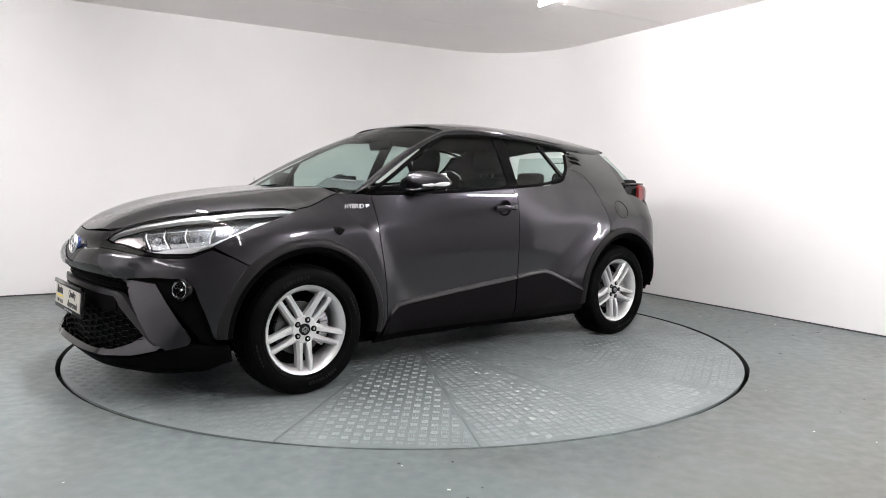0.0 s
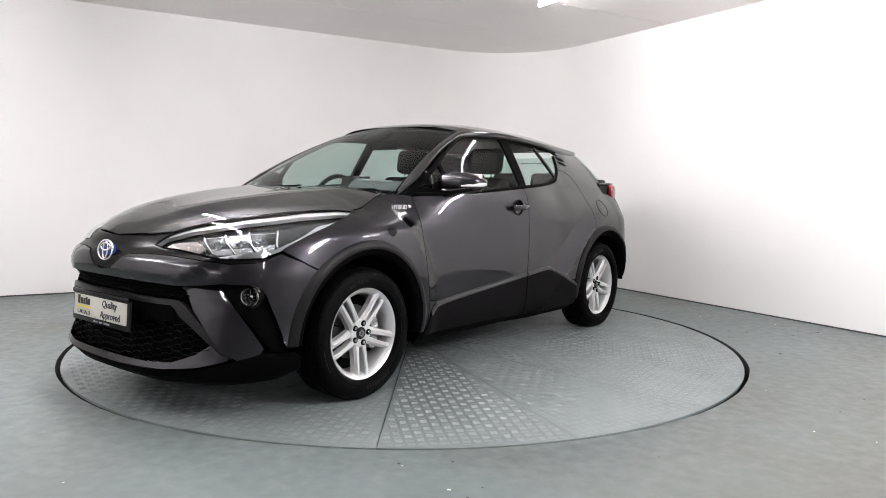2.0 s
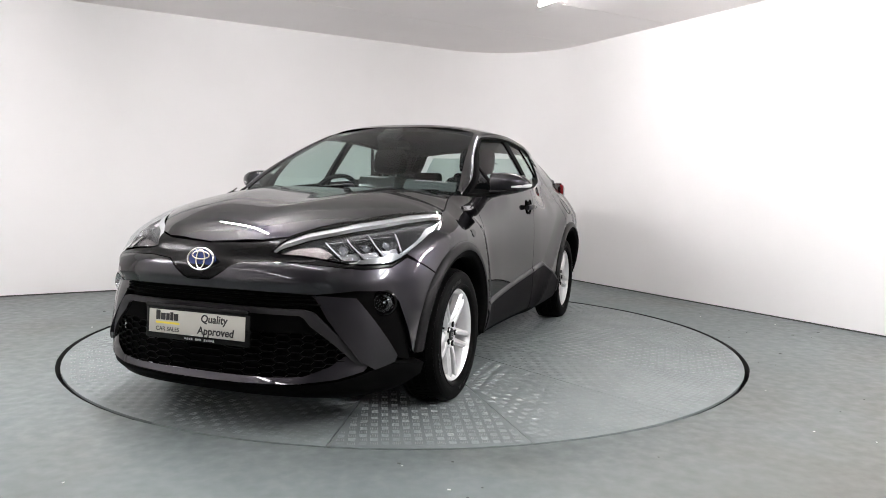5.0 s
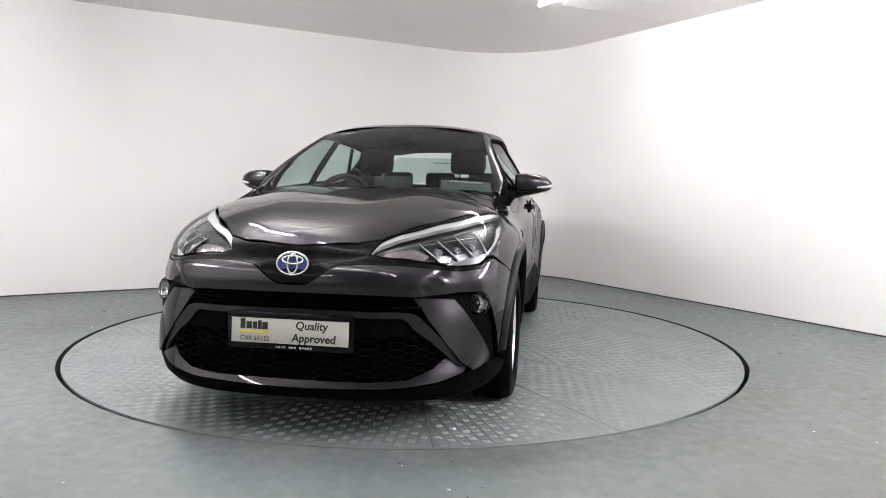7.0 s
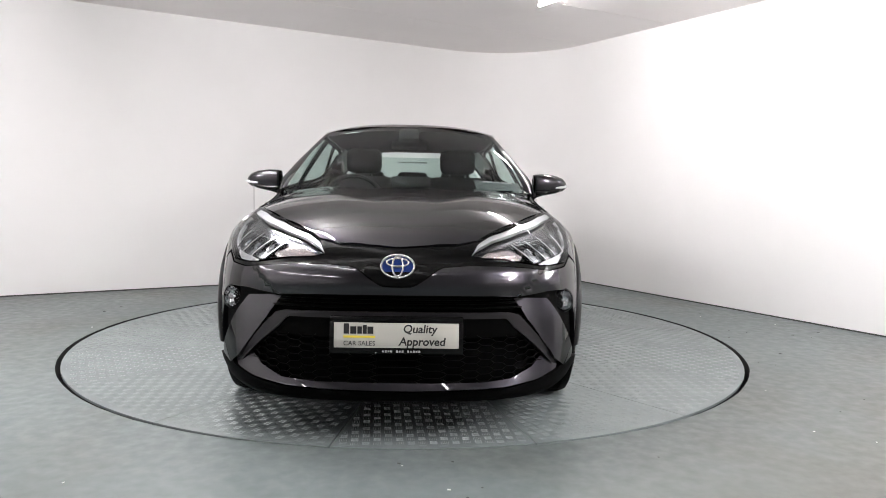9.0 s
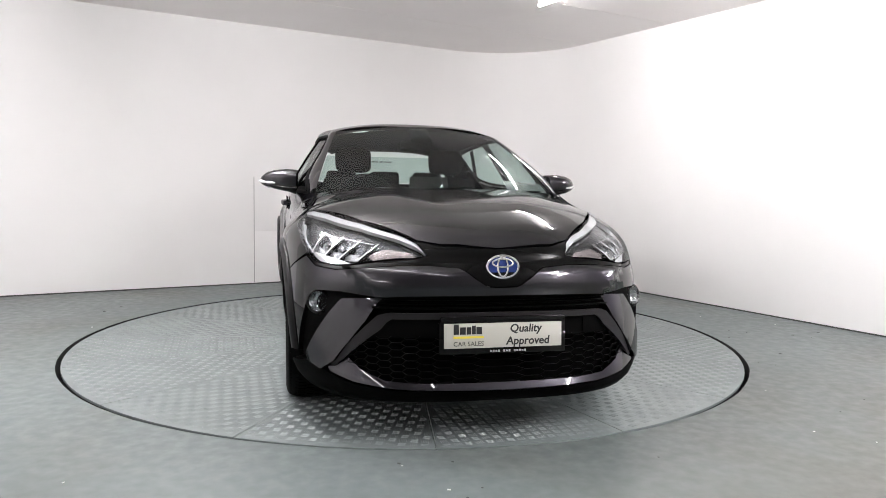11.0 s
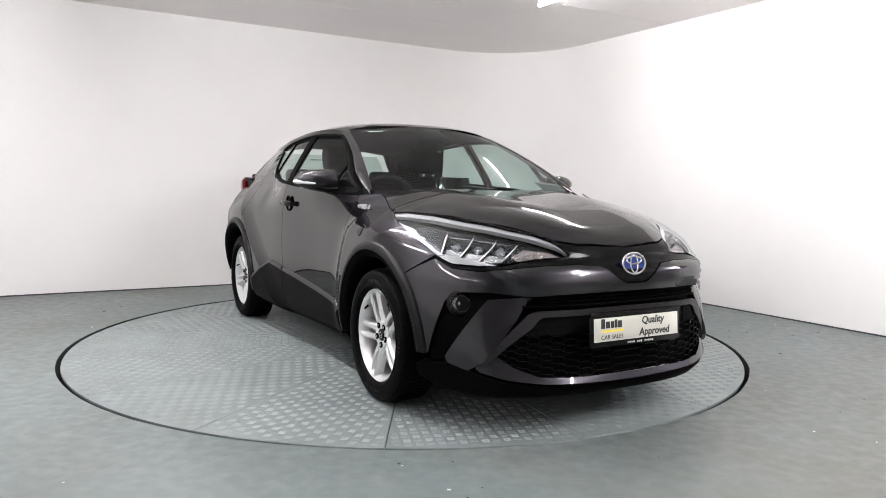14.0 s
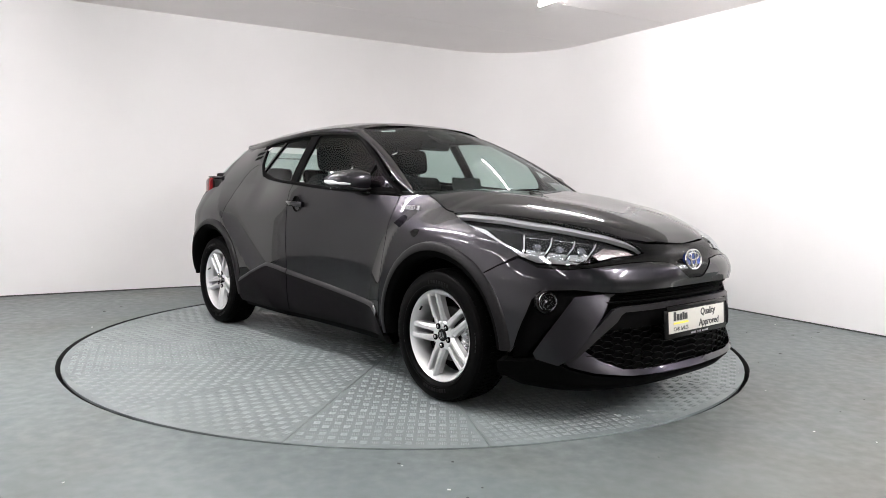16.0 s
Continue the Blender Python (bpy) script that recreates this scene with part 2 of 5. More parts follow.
def room():
    plan = [uv(U_WALL, V_BACK)]
    cu, cv = U_RIGHT - R_CORNER, V_BACK + R_CORNER
    for k in range(25):
        a = math.pi / 2 * k / 24
        plan.append(uv(cu + R_CORNER * math.sin(a), cv - R_CORNER * math.cos(a)))
    plan.append(uv(U_RIGHT, V_SIDE))
    w = wall_strip("wall_curved", plan, 0.0, CEIL, 0.12, WALL, 1)
    tagged(w, "white painted wall with a rounded corner", "wall")
    # unseen walls past the white one, greyed to darken the car's reflections
    w = wall_strip("wall_back", [uv(U_LEFT, V_BACK), uv(U_WALL, V_BACK)], 0.0, CEIL, 0.12, LEFT_DIM, 1)
    tagged(w, "unseen wall, greyed to darken reflections in the car", "wall")
    w = wall_strip("wall_left", [uv(U_LEFT, V_FRONT), uv(U_LEFT, V_BACK)], 0.0, CEIL, 0.12, LEFT_DIM, 1)
    tagged(w, "unseen wall, greyed to darken reflections in the car", "wall")
    w = wall_strip("wall_front", [uv(U_HALL, V_FRONT), uv(U_LEFT, V_FRONT)], 0.0, CEIL, 0.12, DIM_SURROUND, 1)
    tagged(w, "unseen wall behind the camera, dark grey to dim reflections and fill", "wall")
    w = wall_strip("wall_right", [uv(U_HALL, V_SIDE), uv(U_HALL, V_FRONT)], 0.0, CEIL, 0.12, SIDE_REFLECTOR, 1)
    tagged(w, "unseen hall wall, pale to brighten reflections in the car", "wall")
    w = wall_strip("wall_return", [uv(U_RIGHT + .12, V_SIDE), uv(U_HALL, V_SIDE)], 0.0, CEIL, 0.12, SIDE_REFLECTOR, 1)
    tagged(w, "unseen hall wall, pale to brighten reflections in the car", "wall")
    # ceiling boards with open joints in one mesh
    verts, faces = [], []
    edges = [V_BACK - 0.3, -1.90, -0.66, 0.58, 1.82, 3.06, 4.30, 5.54, V_FRONT + 0.3]
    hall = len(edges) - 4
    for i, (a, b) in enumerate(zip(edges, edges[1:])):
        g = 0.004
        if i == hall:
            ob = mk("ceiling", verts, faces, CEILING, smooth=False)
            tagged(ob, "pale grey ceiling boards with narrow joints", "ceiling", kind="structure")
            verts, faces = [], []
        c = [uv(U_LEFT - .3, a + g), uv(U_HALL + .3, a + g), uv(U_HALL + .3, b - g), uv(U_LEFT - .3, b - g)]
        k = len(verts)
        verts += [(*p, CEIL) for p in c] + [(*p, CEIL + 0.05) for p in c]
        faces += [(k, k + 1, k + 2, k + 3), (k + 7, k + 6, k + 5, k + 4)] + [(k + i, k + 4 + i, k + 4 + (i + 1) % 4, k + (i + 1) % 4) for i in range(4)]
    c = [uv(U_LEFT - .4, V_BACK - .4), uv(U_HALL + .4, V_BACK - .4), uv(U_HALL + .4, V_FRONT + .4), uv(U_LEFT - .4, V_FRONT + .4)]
    # unseen boards, dark so that bonnet and windscreen mirror less ceiling
    ob = mk("ceiling_dimmer", verts, faces, DIM_SURROUND, smooth=False)
    tagged(ob, "unseen ceiling boards, dark grey to dim reflections", "ceiling", kind="structure")
    ob = mk("ceiling_backing", [(*p, CEIL + 0.054) for p in c], [(0, 1, 2, 3)], SEAM, smooth=False)
    tagged(ob, "dark void above the ceiling boards", "ceiling", kind="structure")


TABLE_R, PIT_R = 2.250, 2.278


def floor():
    """The painted floor with the round hole for the turntable and the pit under it."""
    n = 160
    verts, faces = [], []
    for r in (PIT_R, PIT_R + 0.012, 3.0, 6.0, 14.0):
        for k in range(n):
            a = 2 * math.pi * k / n
            chip = 0.004 * noise.noise((9 * math.cos(a), 9 * math.sin(a), 3)) if r < 2.3 else 0
            verts.append(((r + chip) * math.cos(a), (r + chip) * math.sin(a), 0.002 if r == PIT_R else 0.008))
    faces += [f[::-1] for f in grid_faces(5, n, True)]
    ob = mk("floor", verts, faces, FLOOR)
    tagged(ob, "worn grey-green painted concrete floor", "floor", kind="structure")
    v, f = [], []
    for r, z in ((PIT_R, 0.002), (PIT_R, -0.12), (0.0, -0.12)):
        v += [(r * math.cos(2 * math.pi * k / n), r * math.sin(2 * math.pi * k / n), z) for k in range(n)]
    f = grid_faces(3, n, True)
    ob = mk("floor_pit", v, f, PIT, smooth=False)
    tagged(ob, "black pit round the turntable's edge", "pit", kind="structure")


def tube_light(u, v, lit, length=1.5, drop=0.0):
    """A bare fluorescent batten that hangs just under the ceiling along V."""
    x, y = uv(u, v + length / 2)
    turn = math.degrees(math.atan2(-UX, UY))
    holder = new("ceiling_light")
    holder.matrix_basis = pose(x, y, CEIL - drop, 0, 0, turn)
    # added rods: unseen battens hang lower so that they brighten the ceiling
    if drop:
        for s in (-1, 1):
            bar("added_hanger", [(s * length * .35, 0, -0.002), (s * length * .35, 0, drop)], 0.004, WHITE_METAL, holder)
    box("housing", (length, 0.05, 0.03), pose(0, 0, -0.0155), WHITE_METAL, holder, 0.006)
    for s in (-1, 1):
        box("end_cap", (0.03, 0.036, 0.05), pose(s * (length / 2 - 0.01), 0, -0.05), WHITE_METAL, holder, 0.006)
    vv, ff = sweep_points([(-length / 2, 0, -0.065), (length / 2, 0, -0.065)], 0.019, 14)
    mk("tube", vv, ff, lit, holder, "glowing white tube")
    return tagged(holder, "lit white fluorescent batten under the ceiling; hall and side ones added unseen as fill", "ceiling light", "ceiling lights")


def lights():
    turn = math.degrees(math.atan2(-UX, UY))
    for places, drop, lit in ((TUBES_ROW, 0.0, TUBE), (TUBES_KEY, 0.0, KEY_TUBE), (TUBES_HUNG, 0.25, HUNG_TUBE), (TUBES_HALL_FILL, 0.25, HALL_FILL_TUBE), (TUBES_SIDE_FILL, 0.25, SIDE_FILL_TUBE), (TUBES_DIM, 0.25, DIM_TUBE)):
        first = tube_light(*places[0], drop=drop, lit=lit)
        for u, v in places[1:]:
            copy_thing(first, pose(*uv(u, v + 0.75), CEIL - drop, 0, 0, turn))


def wall_details():
    """A dark strip for the shadow gap along the foot of the wall, and the flush hatch in it."""
    plan = [uv(U_LEFT, V_BACK + .003)]
    cu, cv, r = U_RIGHT - R_CORNER, V_BACK + R_CORNER, R_CORNER - .003
    for k in range(25):
        a = math.pi / 2 * k / 24
        plan.append(uv(cu + r * math.sin(a), cv - r * math.cos(a)))
    plan.append(uv(U_RIGHT - .003, V_SIDE))
    # dark strip whose colour stands for the shadow between wall and floor
    ob = wall_strip("shadow_gap_strip", plan, 0.008, 0.020, -.002, SEAM, 1)
    tagged(ob, "thin dark strip for the shadow gap along the foot of the wall", "trim")
    # hatch: two flush leaves whose edges show as thin lines
    hatch = new("wall_hatch")
    turn = math.degrees(math.atan2(UY, UX))
    x, y = uv(-.27, V_BACK)
    hatch.matrix_basis = pose(x, y, 0, 0, 0, turn)
    for z0, z1 in ((.03, .575), (.583, 1.165)):
        box("leaf", (.95, .006, z1 - z0), pose(.475, -.001, (z0 + z1) / 2), WALL, hatch, .002)
    tagged(hatch, "flush white access hatch in the wall", "hatch")
    box("edge_shadow", (.008, .004, 1.14), pose(-.006, -.001, .595), SEAM_GREY, hatch)
    # chips and crumbs on the floor
    rnd = random.Random(4)
    for name, label, mat, n, low, high in (("paint_chip", "pale paint chips scattered on the floor", PAPER, 14, .003, .009), ("crumb", "dark crumbs scattered on the floor", SEAM, 46, .003, .012)):
        v, f = [], []
        while n:
            x, y = rnd.uniform(-2.6, 3.2), rnd.uniform(-3.1, 1.6)
            if math.hypot(x, y) < PIT_R + .05:
                continue
            n -= 1
            s, a, k = rnd.uniform(low, high), rnd.uniform(0, 6.3), len(v)
            q = [(x + s * rnd.uniform(.6, 1.3) * math.cos(a + t), y + .7 * s * math.sin(a + t)) for t in (0, 1.4, 3.0, 4.5)]
            v += [(*p, .009) for p in q] + [(*p, .0105 + .1 * s) for p in q]
            f += [(k + 4, k + 5, k + 6, k + 7)] + [(k + i, k + (i + 1) % 4, k + 4 + (i + 1) % 4, k + 4 + i) for i in range(4)]
        tagged(mk(name, v, f, mat, smooth=False), label, "debris", kind="stuff")


# ---- car body surface ----
# car axes: x forward from the middle of the wheelbase, y to the car's left, z up
def curve(xs, ys):
    """A smooth line through a few control values (monotone where they are)."""
    xs, ys = np.array(xs, float), np.array(ys, float)
    h, d = np.diff(xs), np.diff(ys) / np.diff(xs)
    t = np.empty(len(xs))
    t[0], t[-1] = d[0], d[-1]
    for i in range(1, len(xs) - 1):
        t[i] = 0 if d[i - 1] * d[i] <= 0 else 2 * d[i - 1] * d[i] / (d[i - 1] + d[i])

    def at(x):
        i = min(max(int(np.searchsorted(xs, x)) - 1, 0), len(h) - 1)
        if x < xs[0]:
            return float(ys[0] + t[0] * (x - xs[0]))
        if x > xs[-1]:
            return float(ys[-1] + t[-1] * (x - xs[-1]))
        s = (x - xs[i]) / h[i]
        return float((1 + 2 * s) * (1 - s) ** 2 * ys[i] + s * (1 - s) ** 2 * h[i] * t[i] + s * s * (3 - 2 * s) * ys[i + 1] + s * s * (s - 1) * h[i] * t[i + 1])
    return at


def step(a, b, x):
    s = min(1.0, max(0.0, (x - a) / (b - a)))
    return s * s * (3 - 2 * s)


X_NOSE, X_TAIL, BELT = 1.25, -1.55, 1.10
SIDE = curve([.16, .22, .30, .45, .60, .78, .92, 1.0, 1.10], [.76, .81, .850, .871, .875, .868, .857, .846, .825])
BELT_Y = curve([-1.9, -1.55, -1.2, -.8, -.19, .3, .6, .963, 1.3], [.66, .715, .735, .755, .828, .826, .80, .712, .62])
LEAN = curve([-1.9, -1.53, -1.1, -.8, -.28, .15, .55, .95], [.9, .83, .60, .50, .63, .80, 1.0, 1.15])
NOSE_X = curve([.16, .19, .22, .30, .45, .55, .62, .68, .76, .83, .87, .90, .95, 1.0, 1.06],
               [2.06, 2.17, 2.21, 2.205, 2.19, 2.188, 2.187, 2.205, 2.185, 2.15, 2.085, 2.03, 1.87, 1.62, 1.35])
TAIL_X = curve([.16, .3, .5, .9, 1.1, 1.3, 1.45], [-1.86, -1.95, -2.02, -1.98, -1.90, -1.72, -1.6])
# the crease behind the front wheel, its place along the car at each height
WING_CREASE = curve([.20, .39, .57, .68, .81, .90, 1.0], [.80, .815, .845, .885, .95, 1.03, 1.10])
K_NOSE, K_TAIL = 0.95, 0.62
N_TAIL = curve([.3, .9, 1.05, 1.2, 1.4], [2.6, 2.7, 3.8, 3.8, 3.0])
N_NOSE = curve([.2, .5, .6, .7, .8, .87, .93, 1.05], [3.1, 3.05, 2.9, 2.65, 2.42, 2.22, 2.2, 2.2])
W_NOSE = K_NOSE * math.pi / 2
W_TAIL = W_NOSE + X_NOSE - X_TAIL


def side_y(x, z):
    """Half width of the body at a place along it and a height."""
    zz = min(z, BELT)
    rear, s = step(.65, .90, -x), max(0.0, (zz - .84) / (BELT - .84))
    y = SIDE(zz) + ((1 - rear) * step(.84, BELT, zz) + rear * s * s * (2 - s)) * (BELT_Y(x) - .825)
    low = 1 - step(.80, 1.04, z)
    y += low * (.029 * math.exp(-((x - 1.34) / .40) ** 2) + .011 * math.exp(-((x + 1.36) / .42) ** 2))
    y -= .014 * math.exp(-((x - .10) / .80) ** 2 - ((z - .50) / .22) ** 2)
    # haunch: the flank stands proud behind a line that climbs from the rear sill to the tail lamp
    y += .030 * min(1.0, max(0.0, ((-.62 - x) * .60 - (z - .60) * .80 + .03) / .17)) ** 1.8 * (1 - step(.80, 1.15, z)) * step(-1.9, -1.0, -abs(x + .9) - .6)
    # shallow hollow of the front door behind the wing
    y -= .023 * (1 - math.exp(-(max(0.0, WING_CREASE(z) - x) / .075) ** 1.5)) * (1 - step(.82, 1.08, z)) * step(-.45, .45, x)
    if z > BELT:
        k = z - BELT
        k -= .016 * (1 - math.exp(-k / .032)) * step(-.95, -.75, x)
        y -= LEAN(x) * k - .25 * k * max(0.0, .36 - k)
    return y


def surf(w, z):
    """The body's skin: w runs round the plan in metres from the nose's middle to the tail's, z is the height."""
    s, w = (1 if w >= 0 else -1), abs(w)
    if w < W_NOSE:
        f = w / K_NOSE
        x = X_NOSE + (NOSE_X(z) - X_NOSE) * max(0.0, math.cos(f)) ** (2 / N_NOSE(z))
        y = side_y(X_NOSE, z) * math.sin(f) ** (2 / N_NOSE(z))
        # the middle of the bumper stands proud of its corners along a slanting crease
        x += .030 * step(.030, -.030, y - .51 - (z - .62) * 1.0) * step(.60, .632, z) * step(.775, .735, z)
    elif w < W_TAIL:
        x = X_NOSE - (w - W_NOSE)
        y = side_y(x, z)
    else:
        f = min(math.pi / 2, (w - W_TAIL) / K_TAIL)
        x = X_TAIL + (TAIL_X(z) - X_TAIL) * math.sin(f) ** (2 / N_TAIL(z))
        y = side_y(X_TAIL, z) * max(0.0, math.cos(f)) ** (2 / N_TAIL(z))
    return Vector((x, s * y, z))


def wx(x):
    """The skin coordinate of a place on the flank."""
    return W_NOSE + X_NOSE - x


def wn(x, y, z):
    """The skin coordinate of a place on the nose."""
    a, b = (x - X_NOSE) / (NOSE_X(z) - X_NOSE), y / side_y(X_NOSE, z)
    return K_NOSE * math.atan2(max(b, 0) ** (N_NOSE(z) / 2), max(a, 1e-4) ** (N_NOSE(z) / 2))


def skin_normal(fn, a, b, e=0.004):
    n = (fn(a + e, b) - fn(a - e, b)).cross(fn(a, b + e) - fn(a, b - e))
    return n.normalized() if n.length > 1e-12 else Vector((1, 0, 0))


def dense(outline, gap):
    out = []
    for p, q in zip(outline, outline[1:] + outline[:1]):
        n = max(1, int(math.dist(p, q) / gap))
        out += [(p[0] + (q[0] - p[0]) * k / n, p[1] + (q[1] - p[1]) * k / n) for k in range(n)]
    return out


def bent(points, per=6):
    """A smooth open line through a few corner points of an outline."""
    p = [points[0]] + list(points) + [points[-1]]
    out = []
    for i in range(1, len(p) - 2):
        for k in range(per):
            s = k / per
            out.append(tuple(0.5 * (2 * p[i][c] + (p[i + 1][c] - p[i - 1][c]) * s + (2 * p[i - 1][c] - 5 * p[i][c] + 4 * p[i + 1][c] - p[i + 2][c]) * s * s
                                    + (3 * p[i][c] - p[i - 1][c] - 3 * p[i + 1][c] + p[i + 2][c]) * s ** 3) for c in (0, 1)))
    return out + [tuple(points[-1])]


def arc(cx, cz, r, a0, a1, n=20):
    """Part of a circle, in degrees."""
    return [(cx + r * math.cos(radians(a0 + (a1 - a0) * k / n)), cz + r * math.sin(radians(a0 + (a1 - a0) * k / n))) for k in range(n + 1)]


def inside(p, poly):
    hit, j = False, len(poly) - 1
    for i in range(len(poly)):
        a, b = poly[i], poly[j]
        if (a[1] > p[1]) != (b[1] > p[1]) and p[0] < (b[0] - a[0]) * (p[1] - a[1]) / (b[1] - a[1]) + a[0]:
            hit = not hit
        j = i
    return hit


def panel(name, outline, mat, parent=None, label="", fn=surf, lift=0.0, depth=0.012, gap=0.03, flip=False, mirror=False, twin=False, crown=0.0):
    """A panel cut from a skin along an outline in its two coordinates, with an edge that turns inwards.
    mirror: joined with its reflection; twin: the reflection alone."""
    from mathutils import geometry
    if mirror:
        outline = list(outline) + [(-a, b) for a, b in outline[::-1] if abs(a) > 1e-6]
    if twin:
        outline = [(-a, b) for a, b in outline[::-1]]
    edge = dense(outline, gap)
    n = len(edge)
    lo = [min(p[c] for p in edge) for c in (0, 1)]
    hi = [max(p[c] for p in edge) for c in (0, 1)]
    pts = [Vector(p) for p in edge]
    tree = np.array(edge)
    for i in range(1, int((hi[0] - lo[0]) / gap) + 1):
        for j in range(1, int((hi[1] - lo[1]) / gap) + 1):
            p = (lo[0] + i * gap, lo[1] + j * gap)
            if inside(p, edge) and np.min(np.hypot(tree[:, 0] - p[0], tree[:, 1] - p[1])) > gap * 0.45:
                pts.append(Vector(p))
    vs, _, fs, *_ = geometry.delaunay_2d_cdt(pts, [(k, (k + 1) % n) for k in range(n)], [], 0, 1e-6, False)
    fs = [f for f in fs if inside((sum(vs[k][0] for k in f) / 3, sum(vs[k][1] for k in f) / 3), edge)]
    used = sorted({k for f in fs for k in f})
    slot = {k: i for i, k in enumerate(used)}
    vs, fs = [vs[k] for k in used], [tuple(slot[k] for k in f) for f in fs]
    places = [fn(v[0], v[1]) for v in vs]
    norms = [skin_normal(fn, v[0], v[1]) for v in vs]
    # outward: away from the car's core
    c = Vector((0.2 * sum(p.x for p in places) / len(places), 0, 0.55))
    if sum((p - c).dot(q) for p, q in zip(places, norms)) < 0:
        norms = [-q for q in norms]
    ref = sum(((places[f[1]] - places[f[0]]).cross(places[f[2]] - places[f[0]]).dot(norms[f[0]]) for f in fs))
    tri = [tuple(f) if ref > 0 else tuple(f)[::-1] for f in fs]
    verts = [p + q * lift for p, q in zip(places, norms)]
    nn = list(norms)
    if depth:
        count = {}
        for f in tri:
            for a, b in zip(f, f[1:] + f[:1]):
                count[(a, b)] = 1
        rim = [(a, b) for a, b in count if (b, a) not in count]
        for a, b in rim:
            k = len(verts)
            out = (verts[b] - verts[a]).cross(norms[a])
            out = out.normalized() if out.length > 1e-9 else norms[a]
            verts += [verts[a], verts[b], verts[b] - norms[b] * depth - out * 0.002, verts[a] - norms[a] * depth - out * 0.002]
            nn += [out] * 4
            tri.append((k + 1, k, k + 3, k + 2))
    return mk(name, verts, tri, mat, parent, label, normals=nn)


def pair(name, outline, mat, parent, label="", **more):
    return [panel(name, outline, mat, parent, label, twin=t, **more) for t in (False, True)]


def flank(points):
    """An outline on the flank from places along the car and heights."""
    return [(wx(x), z) for x, z in points]


def nose(points):
    """An outline on the nose from places in the car."""
    return [(wn(*p), p[2]) for p in points]


HOOD_Z = curve([.9, 1.13, 1.3, 1.5, 1.8, 2.0, 2.09, 2.13, 2.16], [1.090, 1.076, 1.060, 1.035, .985, .925, .880, .850, .8225])
HOOD_Y = curve([.9, 1.13, 1.31, 1.5, 1.8, 2.0, 2.12, 2.16], [.75, .73, .775, .71, .55, .41, .30, .28])


def skin_height(x, y):
    """The height at which the side or nose skin passes over a place of the plan."""
    lo, hi = .70, 1.12
    for _ in range(30):
        z = (lo + hi) / 2
        if x <= X_NOSE:
            out = side_y(x, z) < y
        else:
            n = N_NOSE(z)
            out = NOSE_X(z) <= x or ((x - X_NOSE) / (NOSE_X(z) - X_NOSE)) ** n + (y / side_y(X_NOSE, z)) ** n > 1
        lo, hi = (lo, z) if out else (z, hi)
    return lo


HOOD_AT = [.95, 1.03, 1.13, 1.2, 1.27, 1.34, 1.42, 1.5, 1.6, 1.7, 1.8, 1.9, 2.0, 2.06, 2.12]
HOOD_DROP = curve(HOOD_AT, [max(.002, HOOD_Z(x) - skin_height(x, HOOD_Y(x)) + .004) for x in HOOD_AT])


def hood_skin(x, y):
    k = abs(y) / HOOD_Y(x)
    z = HOOD_Z(x) - HOOD_DROP(x) * min(k, 1.25) ** 3.8 + .007 * math.exp(-((abs(y) - .40 * (2.6 - x) / 1.4) / .12) ** 2) * step(2.15, 1.7, x)
    return Vector((x, y, z))


def screen_skin(a, b):
    """The windscreen: a across from -1 to 1, b up from 0 to 1."""
    x = (1.13 - .17 * a * a) * (1 - b) + (.235 - .085 * a * a) * b + .02 * math.sin(math.pi * b)
    y = a * (.715 + (.53 - .715) * b)
    z = (1.035 + .02 * (1 - a * a)) * (1 - b) + (1.452 + .038 * (1 - a * a)) * b + .028 * math.sin(math.pi * b)
    return Vector((x, y, z))


ROOF_Z = curve([-1.62, -1.3, -.9, -.3, .1, .235], [1.444, 1.494, 1.530, 1.541, 1.518, 1.490])
CANT_Y = curve([-1.62, -1.53, -1.1, -.8, -.28, .0, .15], [.42, .455, .545, .585, .600, .575, .53])
CANT_Z = curve([-1.62, -1.53, -1.1, -.8, -.28, .0, .15], [1.402, 1.405, 1.418, 1.432, 1.462, 1.464, 1.452])


def roof_skin(a, b):
    """The roof: a across from -1 to 1, b back from 0 at the windscreen to 1 at the spoiler's edge."""
    xe = .15 + (-1.53 - .15) * b
    x = xe + (.085 * (1 - b) - .09 * b) * (1 - a * a)
    z = CANT_Z(xe) + (ROOF_Z(x) - CANT_Z(xe)) * (1 - abs(a) ** 2.6)
    return Vector((x, a * CANT_Y(xe), z))


HOOD_EDGE = [(1.06, .715), (1.125, .722), (1.20, .742), (1.27, .762), (1.318, .768), (1.40, .738), (1.55, .675), (1.80, .54), (1.985, .40), (2.06, .34), (2.115, .25), (2.14, .12), (2.15, 0)]


def under_hood(i):
    """A point of an outline on the skin just below the bonnet's edge."""
    x, y = HOOD_EDGE[i]
    z = skin_height(x, y) - .0015
    return (wn(x, y, z) if x > X_NOSE else wx(x), z)


HUB_F, HUB_R, HUB_Z, TYRE_R = 1.32, -1.32, 0.336, 0.337


def wheel_well(parent, cx):
    """The black liner inside a wheel arch, on both sides."""
    for s in (-1, 1):
        v = []
        for k in range(21):
            a = math.pi * (-.01 + 1.02 * k / 20)
            x, z = cx + .43 * math.cos(a), HUB_Z + .02 + .43 * math.sin(a)
            v += [(x, s * .86, z), (x, s * .52, z)]
        n = len(v)
        v += [(cx, s * .52, HUB_Z + .02)]
        f = [(2 * k, 2 * k + 1, 2 * k + 3, 2 * k + 2) for k in range(20)] + [(2 * k + 1, n, 2 * k + 3) for k in range(20)]
        mk("arch_liner", v, f, MATT_BLACK, parent, "black wheel-arch liner")


